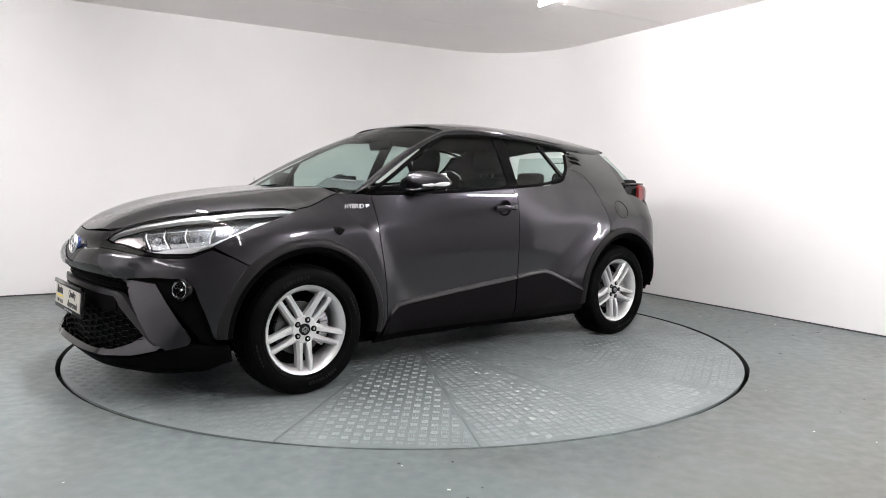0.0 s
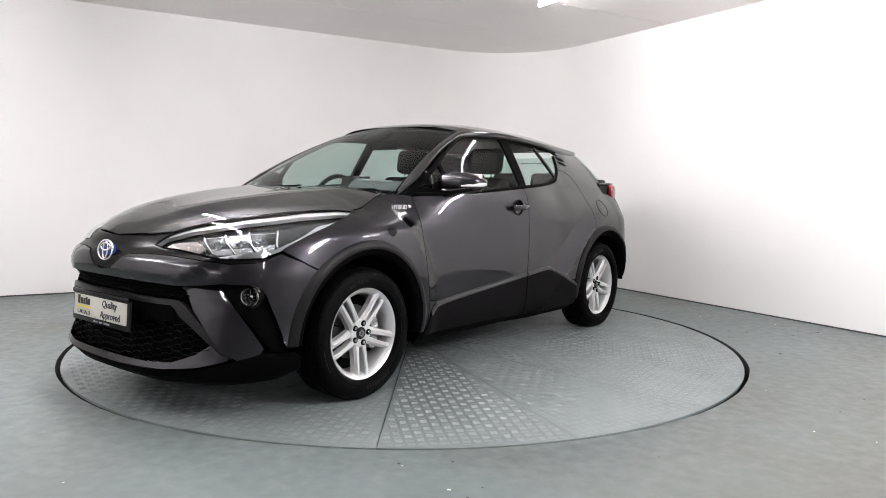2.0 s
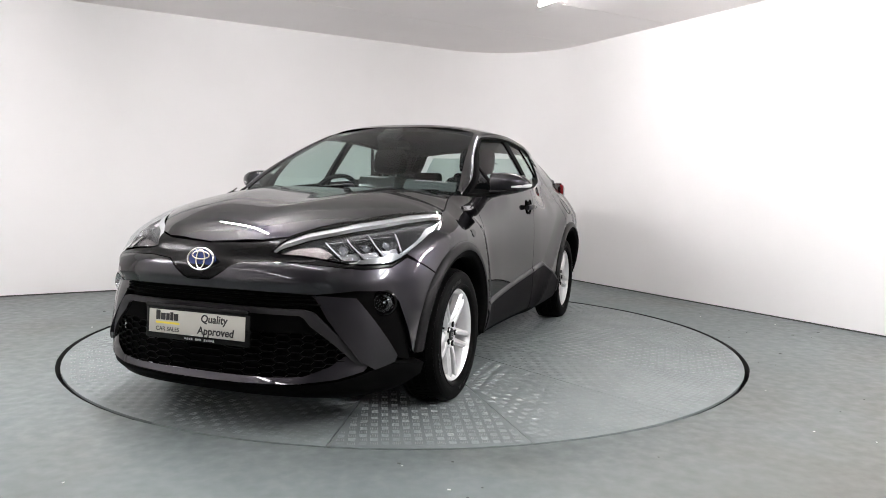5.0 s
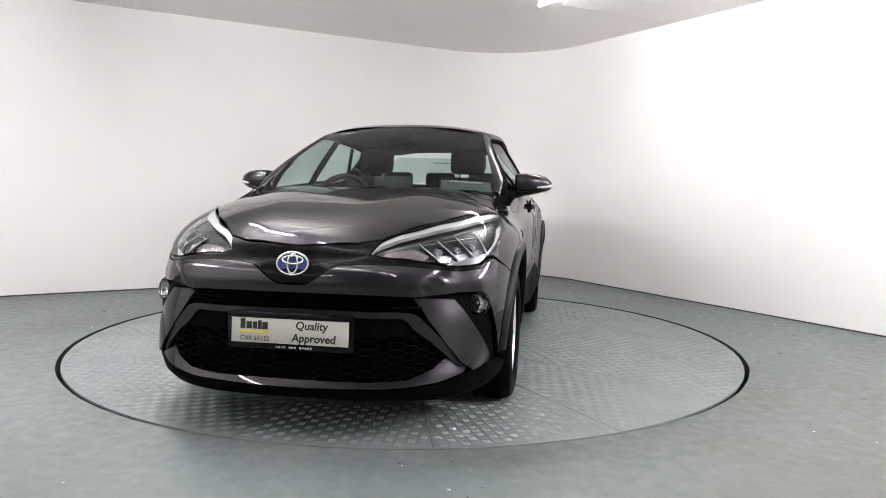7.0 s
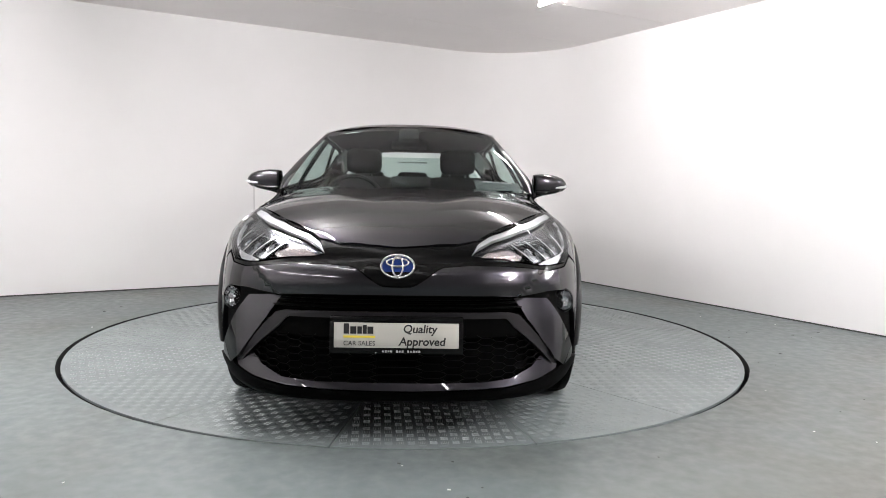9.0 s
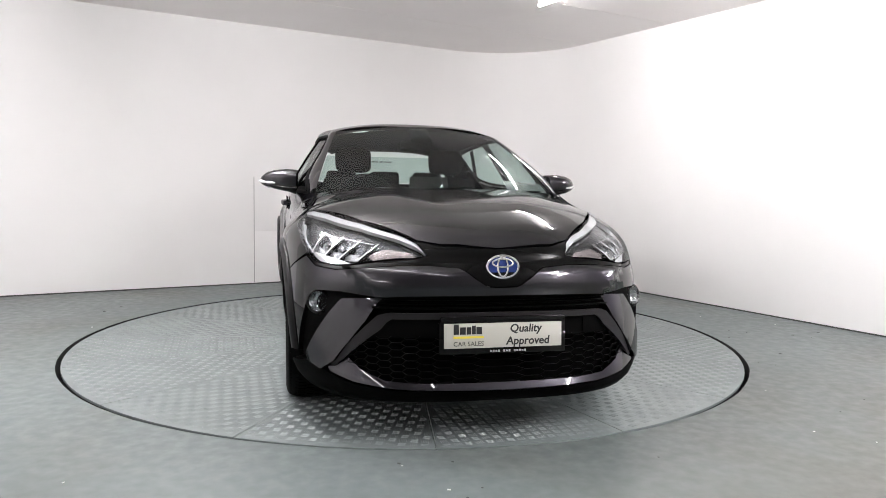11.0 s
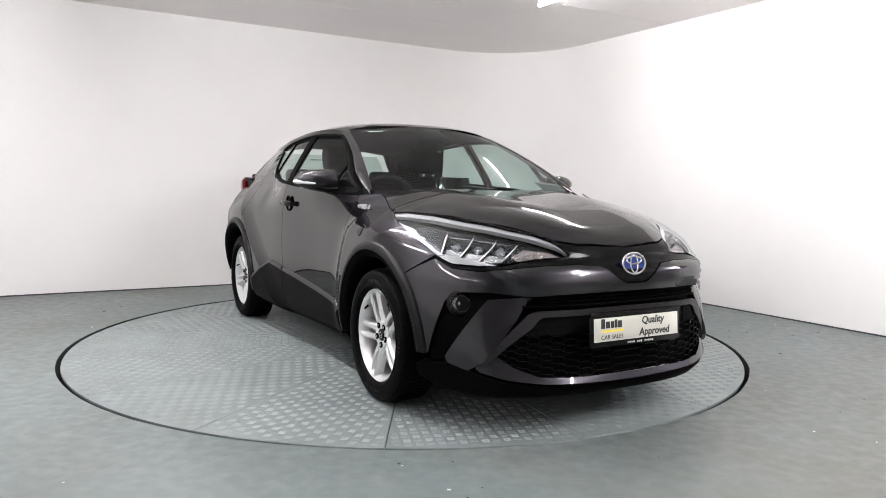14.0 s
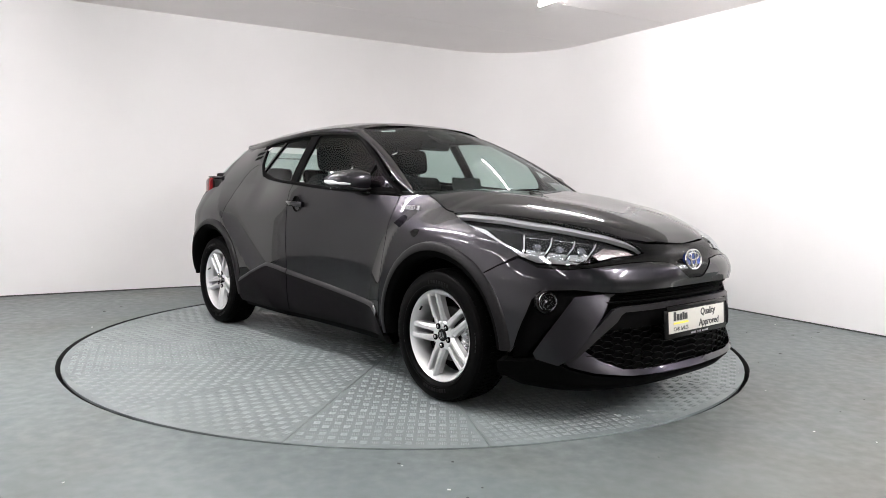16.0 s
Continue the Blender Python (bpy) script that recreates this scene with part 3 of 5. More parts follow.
def arch_trim(parent, cx, twin):
    """The dark plastic lip round a wheel arch: a broad outer band and a black inner return."""
    nr = 41
    outer = None
    for name, mat, label, prof in (("arch_trim", ARCH, "dark grey plastic wheel-arch trim", [(.475, -.004), (.474, .006), (.468, .012), (.452, .015), (.437, .018), (.431, .015)]),
                                   ("inner_lip", MATT_BLACK, "", [(.431, .015), (.427, .008), (.410, .006), (.396, -.012), (.394, -.07)])):
        v = []
        for k in range(nr):
            a = radians((0 if cx > 0 else -8) + (188 if cx > 0 else 184) * k / (nr - 1))
            for r, o in prof:
                x, z = cx + r * math.cos(a), HUB_Z + .005 + r * math.sin(a)
                p = surf(wx_any(x, z), max(z, .2))
                v.append((p.x, -(p.y + o) if twin else p.y + o, z))
        f = grid_faces(nr, len(prof))
        ob = mk(name, v, f if not twin else [q[::-1] for q in f], mat, outer or parent, label)
        outer = outer or ob


def wx_any(x, z):
    """The skin coordinate on the left flank, nose corner or tail corner for a place along the car."""
    if x > X_NOSE:
        c = min(1.0, (x - X_NOSE) / (NOSE_X(max(z, .2)) - X_NOSE)) ** (N_NOSE(max(z, .2)) / 2)
        return K_NOSE * math.acos(c)
    if x < X_TAIL:
        c = min(1.0, (x - X_TAIL) / (TAIL_X(z) - X_TAIL)) ** (N_TAIL(z) / 2)
        return W_TAIL + K_TAIL * math.asin(c)
    return wx(x)


def around(points):
    """An outline anywhere on the left side from places along the car and heights."""
    return [(wx_any(x, z), z) for x, z in points]


def wheel(parent, x, s):
    """An alloy wheel with five twin spokes, its tyre, nuts, cap and brake; its outer face looks along +y of its own space."""
    m = pose(x, s * .775, HUB_Z, 0, WHEEL_TURN[(x > 0, s)], 0 if s > 0 else 180)
    R = .232
    rim = lathe("wheel", [(.205, -.10), (.215, -.105), (.222, -.09), (.205, -.07), (.20, .0), (.205, .055), (.219, .075), (.2325, .082), (.236, .078), (.236, .070), (.228, .06)], 64, ALLOY, parent, "silver five-twin-spoke alloy wheel")
    rim.matrix_basis = m
    bm = bmesh.new()
    for k in range(5):
        t = Matrix.Rotation(radians(90 + 72 * k), 4, "Y")
        for q in (-1, 1):
            # each bar of a pair runs from the hub outwards, with a sloping outer flank; one bar of a pair sits lower
            rows = []
            for r, off, wd, h, th in ((.020, .0250, .048, .052, .03), (.070, .0265, .041, .060, .036), (.115, .0290, .033, .069, .04), (.180, .0310, .031, .076, .042), (.222, .0320, .036, .077, .042)):
                h -= .006 if q > 0 else 0
                rows.append([t @ Vector((r, yy, q * (off + zz))) for zz, yy in ((-wd / 2, h - th), (-wd / 2, h - .007), (-wd / 2 + .004, h - .001), (wd * .08, h), (wd / 2 - .002, h - .012), (wd / 2, h - th))])
            vs = [[bm.verts.new(p) for p in row] for row in rows]
            for a, b in zip(vs, vs[1:]):
                for i in range(6):
                    bm.faces.new((a[i], a[(i + 1) % 6], b[(i + 1) % 6], b[i]))
            bm.faces.new(vs[0])
            bm.faces.new(vs[-1])
    from_bm("spokes", bm, ALLOY, rim, smooth=True, angle=30)
    lathe("hub", [(.074, .02), (.074, .050), (.068, .056), (.034, .056), (.033, .045), (.0, .045)], 40, ALLOY, rim)
    lathe("centre_cap", [(.031, .04), (.031, .058), (.028, .061), (.0, .062)], 32, GLOSS_BLACK, rim, "black centre cap with silver mark")
    bm = bmesh.new()
    for a, b in (((.019, .012)), ((.008, .019)), ((.013, .007))):
        n = 28
        ring = []
        for k in range(n):
            t0 = 2 * math.pi * k / n
            ring.append([bm.verts.new(((a + o) * math.cos(t0), .0625, (b + o) * math.sin(t0) + (.004 if a == .013 else 0))) for o in (-.0016, .0016)])
        for k in range(n):
            p, q = ring[k], ring[(k + 1) % n]
            bm.faces.new((p[0], p[1], q[1], q[0]))
    from_bm("cap_mark", bm, SATIN, rim)
    for k in range(5):
        a = radians(36 + 72 * k)
        t = pose(.052 * math.cos(a), 0, .052 * math.sin(a))
        # raised black disc stands for the shade inside each nut's well
        lathe("nut_well_shade", [(.0155, .050), (.0155, .0612), (.0145, .0618), (.0, .0614)], 16, MATT_BLACK, rim, m=t)
        lathe("lug_nut", [(.0085, .050), (.0085, .0632), (.0060, .0655), (.0, .0655)], 6, SATIN, rim, m=t, angle=20)
    lathe("tyre", [(.226, -.10), (.245, -.106), (.275, -.112), (.305, -.110), (.322, -.100), (.332, -.085), (.3365, -.06), (.3375, -.0), (.3365, .052), (.332, .074), (.322, .090), (.312, .0965), (.309, .0965),
                   (.305, .0985), (.29, .102), (.275, .1025), (.262, .100), (.259, .102), (.252, .101), (.243, .094), (.237, .084), (.234, .07)], 96, RUBBER, rim, "black road tyre")
    bm = bmesh.new()
    for a0, n, low, high in ((60, 8, .268, .284), (235, 9, .268, .284), (150, 5, .290, .297), (330, 6, .290, .297)):
        for k in range(n):
            a = radians(a0 + k * 4.2)
            box_bm((high - low, .0026, .009 + .004 * (k % 3)), 0, Matrix.Rotation(-a, 4, "Y") @ pose((low + high) / 2, .1025, 0), 1, bm)
    tagged(from_bm("sidewall_mark", bm, SIDEWALL, rim), kind="stuff")
    # tread blocks on the shoulder and crown
    v, f = [], []
    for k in range(76):
        for lane, (y0, y1, r0, r1) in enumerate(((.052, .087, .3385, .3265), (.012, .046, .3395, .3395), (-.03, .006, .3395, .3395), (-.066, -.036, .3395, .3385), (-.095, -.072, .337, .326))):
            a0 = 2 * math.pi * (k + .3 * (lane % 2)) / 76
            a1 = a0 + 2 * math.pi * .68 / 76
            b = len(v)
            for a in (a0, a1):
                sk = .02 if lane in (0, 4) else .0
                for y, r in ((y0, r0), (y1, r1)):
                    for d in (0, -.009):
                        aa = a + sk * (y - y0) / .035
                        v.append(((r + d) * math.cos(aa), y, (r + d) * math.sin(aa)))
            f += [(b, b + 2, b + 6, b + 4), (b, b + 1, b + 3, b + 2), (b + 4, b + 6, b + 7, b + 5), (b, b + 4, b + 5, b + 1), (b + 2, b + 3, b + 7, b + 6)]
    mk("tread", v, f, RUBBER, rim, smooth=False)
    # black disc added so that the gaps between the spokes look shaded
    lathe("gap_backing", [(.198, -.045), (.198, -.050), (.0, -.050)], 40, MATT_BLACK, rim)
    lathe("brake_disc", [(.06, .0), (.14, .0), (.14, -.02), (.06, -.02)], 48, DARK_METAL, rim)
    lathe("disc_bell", [(.075, -.01), (.075, .03), (.0, .03)], 32, DARK_METAL, rim)
    bm = bmesh.new()
    for k in range(9):
        a = radians(145 + 9 * k)
        box_bm((.05, .06, .024), .006, Matrix.Rotation(-a, 4, "Y") @ pose(.135, -.0, 0), 1, bm)
    from_bm("brake_caliper", bm, SATIN, rim, smooth=True)
    bar("valve", [(.205 * math.cos(.35), .06, .205 * math.sin(.35)), (.185 * math.cos(.35), .085, .185 * math.sin(.35))], .005, MATT_BLACK, rim)


DOOR_SEAM = [(-.192, 1.085), (-.222, 1.045), (-.232, .98), (-.234, .90), (-.231, .70), (-.226, .50), (-.222, .30)]
REAR_SEAM = [(-.885, 1.228), (-.98, 1.226), (-1.07, 1.192), (-1.135, 1.12), (-1.162, 1.03), (-1.163, .93), (-1.145, .795)]
WHEEL_TURN = {(True, 1): 0, (False, 1): 0, (True, -1): -18, (False, -1): 0}


def body(car):
    """The painted panels, lower trim and openings of the car."""
    A = HUB_Z + .005
    # front wing: door seam, screen base, bonnet line, lamp, bumper seam, arch, sill
    wing = flank([(.815, .30), (.83, .50), (.868, .80), (.874, .95), (.872, 1.035)]) + [(wx(.96), min(1.055, under_hood(0)[1]))] + [under_hood(i) for i in range(5)]
    wing += nose([(1.48, .79, .905), (1.60, .79, .865), (1.70, .785, .825), (1.782, .776, .785)])
    wing += nose([(1.70, .835, .73), (1.625, .87, .685)])
    wing += around([(1.32 + .47 * math.cos(radians(t)), A + .47 * math.sin(radians(t))) for t in range(47, 196, 6)])
    pair("front_wing", wing, PAINT, car, gap=.02)
    door = flank([(.809, .30), (.824, .50), (.862, .80), (.868, .95), (.866, 1.030)] + bent([(.80, 1.034), (.5, 1.045), (.2, 1.060), (-.19, 1.085)]) + DOOR_SEAM)
    pair("front_door", door, PAINT, car, gap=.02)
    rear = flank([(x - .0065, z) for x, z in DOOR_SEAM[::-1]] + bent([(-.2, 1.086), (-.5, 1.105), (-.70, 1.125), (-.80, 1.150), (-.87, 1.215)]) + REAR_SEAM +
                 [(-1.32 + .47 * math.cos(radians(t)), A + .47 * math.sin(radians(t))) for t in range(64, -5, -6)] + [(-.86, .30)])
    pair("rear_door", rear, PAINT, car, gap=.02)
    quarter = flank([(x - .0065, z + .003) for x, z in REAR_SEAM[::-1]]) + around([(-.93, 1.30), (-.98, 1.345), (-1.05, 1.40), (-1.25, 1.40), (-1.50, 1.38), (-1.60, 1.25), (-1.62, 1.15)])
    quarter += around([(-1.56, 1.145), (-1.55, 1.06), (-1.75, .965), (-1.85, .93), (-1.82, .60), (-1.79, .47)]) + around([(-1.32 + .47 * math.cos(radians(t)), A + .47 * math.sin(radians(t))) for t in range(164, 68, -6)])
    pair("rear_quarter", quarter, PAINT, car, gap=.02)
    # rear end: hatch and bumper, closed round the tail
    bump = [(W_TAIL + K_TAIL * math.pi / 2, .93)] + around([(-1.856, .93), (-1.826, .60), (-1.79, .30)]) + [(W_TAIL + K_TAIL * math.pi / 2, .30)]
    pair("rear_bumper", bump, PAINT, car)
    back = [(W_TAIL + K_TAIL * math.pi / 2, 1.36), (W_TAIL + .25, 1.36), (W_TAIL + .28, 1.14), (W_TAIL + K_TAIL * math.pi / 2, 1.12)]
    pair("rear_screen", back, GLASS, car, "tinted rear window", depth=0)
    low = [(W_TAIL + K_TAIL * math.pi / 2, 1.11), (W_TAIL + .28, 1.13), (W_TAIL + .20, .94), (W_TAIL + K_TAIL * math.pi / 2, .94)]
    pair("hatch", low, PAINT, car)
    # lower cladding along the sill
    clad = flank([(.835, .255), (.826, .30), (.80, .35)] + bent([(.76, .385), (.68, .412), (.2, .458), (-.215, .500)]) + [(-.222, .24)])
    pair("door_cladding", clad, TRIM, car, "dark plastic lower door trim", lift=.010, depth=.02)
    clad = flank([(-.229, .24), (-.225, .502)] + bent([(-.23, .502), (-.42, .522), (-.52, .517), (-.70, .44), (-.862, .375)]) + [(-.885, .30), (-.885, .24)])
    pair("rear_cladding", clad, TRIM, car, "dark plastic lower door trim", lift=.010, depth=.02)
    # the bright upper bevel of that trim
    for name, pts in (("cladding_bevel", bent([(.792, .362), (.75, .392), (.68, .414), (.2, .460), (-.215, .502)])), ("cladding_bevel", bent([(-.232, .504), (-.42, .524), (-.52, .519), (-.70, .442), (-.855, .380)]))):
        for t in (False, True):
            v = []
            for x, z in pts:
                for dz, o in ((-.004, .0125), (.004, .0135), (.022, .004), (.024, -.004)):
                    q = surf(wx(x), z + dz)
                    v.append((q.x, -(q.y + o) if t else q.y + o, q.z))
            f = grid_faces(len(pts), 4)
            mk(name, v, f if not t else [q[::-1] for q in f], SURROUND, car)
    sill = flank([(.86, .19), (.86, .25), (-.89, .25), (-.89, .19)])
    pair("sill", sill, MATT_BLACK, car, lift=-.01, depth=.05)
    for cx in (HUB_F, HUB_R):
        for t in (False, True):
            arch_trim(car, cx, t)
        wheel_well(car, cx)
    box("underbody", (3.1, 1.50, .08), pose(-.05, 0, .24), MATT_BLACK, car, .02)
    box("underbody", (.9, 1.0, .06), pose(1.55, 0, .22), MATT_BLACK, car, .02)
    # bonnet
    hood = [(1.13, 0), (1.10, .30), (1.02, .55), (.985, .69)] + HOOD_EDGE
    out = hood + [(x, -y) for x, y in hood[-2:0:-1]]
    panel("bonnet", out, PAINT, car, fn=hood_skin, gap=.028)
    for s in (1, -1):
        line = bent([(1.03, .712)] + HOOD_EDGE[:5], 5)
        bar("bonnet_gap", [(x, s * (y + .001), max(skin_height(x, y), hood_skin(x, y).z) + .0008) for x, y in line], .0032, MATT_BLACK, car, n=6)
    # windscreen and roof
    v, f, nn = [], [], []
    na, nb = 33, 17
    for j in range(nb):
        for i in range(na):
            a, b = -1 + 2 * i / (na - 1), j / (nb - 1)
            v.append(screen_skin(a, b))
            nn.append(skin_normal(screen_skin, a, b))
    mk("windscreen", v, grid_faces(nb, na), GLASS, car, "tinted windscreen", normals=nn)
    v, nn = [], []
    na, nb = 41, 41
    for j in range(nb):
        for i in range(na):
            a, b = -1 + 2 * i / (na - 1), j / (nb - 1)
            v.append(roof_skin(a, b))
            nn.append(skin_normal(roof_skin, max(-.99, min(.99, a)), b))
    nn = [q if q.z > 0 else -q for q in nn]
    mk("roof", v, grid_faces(nb, na), PAINT, car, normals=nn)
    mk("headlining", [p - Vector((0, 0, .03)) for p in v], [q[::-1] for q in grid_faces(nb, na)], HEADLINER, car)


def greenhouse(car):
    """Side windows, pillars and frames."""
    # painted strip above the windows, from the screen pillar's foot to the rear
    line = bent([(.965, 1.040), (.90, 1.070), (.55, 1.262), (.25, 1.395), (.10, 1.425), (-.28, 1.430), (-.8, 1.400), (-1.06, 1.368), (-1.35, 1.365), (-1.53, 1.380)])
    v, nn = [], []
    for t in (False, True):
        v = []
        for x, z in line:
            p = surf(wx(x), z)
            if x > .15:
                b = min(1, max(0, (z + .022 - 1.035) / (1.452 - 1.035)))
                q = screen_skin(1, b)
            else:
                q = Vector((x, CANT_Y(x), CANT_Z(x)))
            d = q - p
            out = Vector((0.25, 1, .55)).normalized()
            for s, o in ((-.02, -.012), (0, 0.004), (.25, .010), (.5, .013), (.75, .011), (1, .003)):
                r = p + d * s + out * o
                v.append((r.x, -r.y if t else r.y, r.z))
        f = grid_faces(len(line), 6)
        mk("roof_rail", v, f if t else [q[::-1] for q in f], PAINT, car)
    # black surround behind the panes, then the panes
    front = [(.90, 1.046), (.54, 1.252), (.26, 1.392), (.10, 1.420), (-.20, 1.428), (-.172, 1.09), (.2, 1.066), (.5, 1.050)]
    back = [(-.275, 1.425), (-.62, 1.402), (-.80, 1.182), (-.74, 1.148), (-.55, 1.115), (-.235, 1.094)]
    small = [(-.65, 1.396), (-.83, 1.382), (-.93, 1.345), (-.885, 1.235), (-.825, 1.182)]
    pair("front_side_window", flank(front), GLASS, car, "tinted side window", depth=0, lift=-.012)
    pair("rear_side_window", flank(back), GLASS, car, "tinted side window", depth=0, lift=-.012)
    pair("quarter_window", flank(small), GLASS, car, "small tinted quarter window", depth=0, lift=-.012)
    post = [(-.192, 1.425), (-.285, 1.425), (-.245, 1.092), (-.165, 1.09)]
    pair("door_pillar", flank(post), MATT_BLACK, car, "satin black door pillar", depth=.02, lift=-.006)
    post = [(-.625, 1.392), (-.650, 1.392), (-.826, 1.190), (-.800, 1.178)]
    pair("window_bar", flank(post), GLOSS_BLACK, car, depth=.02, lift=-.006)

    def strip(name, pts, wide, mat, lift=.0):
        """A narrow band along a line on the flank."""
        for t in (False, True):
            v = []
            for i, (x, z) in enumerate(pts):
                d = Vector((pts[min(i + 1, len(pts) - 1)][0] - pts[max(i - 1, 0)][0], pts[min(i + 1, len(pts) - 1)][1] - pts[max(i - 1, 0)][1])).normalized()
                for k, o in ((-1, -.014), (-1, 0), (-.6, .004), (.6, .004), (1, 0), (1, -.014)):
                    q = surf(wx(x - d.y * k * wide / 2), z + d.x * k * wide / 2)
                    q.y += o + lift
                    v.append((q.x, -q.y if t else q.y, q.z))
            f = grid_faces(len(pts), 6)
            mk(name, v, f if not t else [q[::-1] for q in f], mat, car)
    strip("window_seal", bent([(.84, 1.045), (.5, 1.056), (.2, 1.071), (-.19, 1.096), (-.55, 1.120), (-.74, 1.150), (-.815, 1.178), (-.885, 1.235), (-.93, 1.335)]), .019, MATT_BLACK)
    strip("window_frame", bent([(.86, 1.058), (.52, 1.250), (.25, 1.386), (.10, 1.415), (-.28, 1.422), (-.8, 1.388), (-1.00, 1.345)]), .016, MATT_BLACK)
    # bar that parts the small pane ahead of the front side window, and the foot of the mirror arm
    pair("window_bar", flank([(.555, 1.245), (.528, 1.260), (.560, 1.050), (.592, 1.050)]), MATT_BLACK, car, depth=.02, lift=-.006)
    pair("mirror_foot", flank([(.90, 1.040), (.84, 1.078), (.72, 1.082), (.50, 1.066), (.50, 1.048)]), MATT_BLACK, car, depth=.02, lift=-.004)
    # dark panel with slots behind the quarter window
    pair("pillar_panel", flank([(-.905, 1.235), (-.93, 1.345), (-1.05, 1.352), (-1.12, 1.31)]), GLOSS_BLACK, car, lift=.001, depth=.004)
    for z in (1.318, 1.285):
        pair("pillar_slot", flank([(-.955, z + .012), (-1.06, z + .004), (-1.10, z - .018), (-.99, z - .008)]), MATT_BLACK, car, lift=.003, depth=.004)
    # screen wipers and scuttle
    v = []
    for k in range(25):
        a = -1 + 2 * k / 24
        p = screen_skin(a, 0.0)
        v += [p + Vector((.10, 0, -.012)), p + Vector((.01, 0, -.012)), p + Vector((-.04, 0, .018)) * .5]
    mk("scuttle", v, [q[::-1] for q in grid_faces(25, 3)], MATT_BLACK, car)
    for y0, y1 in ((-.55, .12), (.10, .62)):
        base = screen_skin(y0 / .7, .0) + Vector((.045, 0, -.004))
        tip = screen_skin(y1 / .71, .035) + Vector((.015, 0, .012))
        mid = (base + tip) / 2 + Vector((.012, 0, .006))
        bar("wiper", [base, mid, tip], [.009, .006, .004], MATT_BLACK, car)
    # spoiler lip at the roof's end
    v = []
    for i in range(31):
        a = -1 + 2 * i / 30
        p = roof_skin(a, 1.0)
        v += [p + Vector((.03, 0, .004)), p + Vector((-.07, 0, -.012)), p + Vector((-.075, 0, -.022)), p + Vector((.05, 0, -.04))]
    mk("roof_spoiler", v, grid_faces(31, 4), PAINT, car)


def ny(y, z):
    """An outline point on the nose from the half width and the height."""
    b = side_y(X_NOSE, z)
    return (K_NOSE * math.asin(min(1.0, (y / b) ** (N_NOSE(z) / 2))), z)


def mixed(points):
    """Outline points on the nose: (half width, height) or (x, half width, height)."""
    return [ny(*p) if len(p) == 2 else (wn(*p), p[2]) for p in points]


LAMP_LOW = [(1.36, .79, .917), (1.48, .79, .898), (1.60, .79, .860), (1.70, .785, .820), (1.772, .776, .783), (1.85, .730, .752), (1.955, .635, .748), (2.02, .53, .768), (2.07, .43, .785), (2.10, .35, .790)]


def text_bm(body, size, shear=0.0, bold=0.0):
    """Flat lettering in the built-in font, centred, as a mesh in the x-y plane."""
    cu = bpy.data.curves.new("lettering", "FONT")
    cu.body, cu.size, cu.shear, cu.align_x, cu.align_y, cu.extrude = body, size, shear, "CENTER", "CENTER", 0.0006
    cu.resolution_u, cu.offset = 3, bold * size
    ob = bpy.data.objects.new("lettering", cu)
    scene.collection.objects.link(ob)
    me = bpy.data.meshes.new_from_object(ob.evaluated_get(bpy.context.evaluated_depsgraph_get()))
    bm = bmesh.new()
    bm.from_mesh(me)
    bpy.data.objects.remove(ob)
    bpy.data.curves.remove(cu)
    bpy.data.meshes.remove(me)
    return bm


def lettering(name, body, size, m, mat, parent, shear=0.0, bold=0.0, label=""):
    bm = text_bm(body, size, shear, bold)
    bmesh.ops.transform(bm, matrix=m, verts=bm.verts)
    return from_bm(name, bm, mat, parent, label)


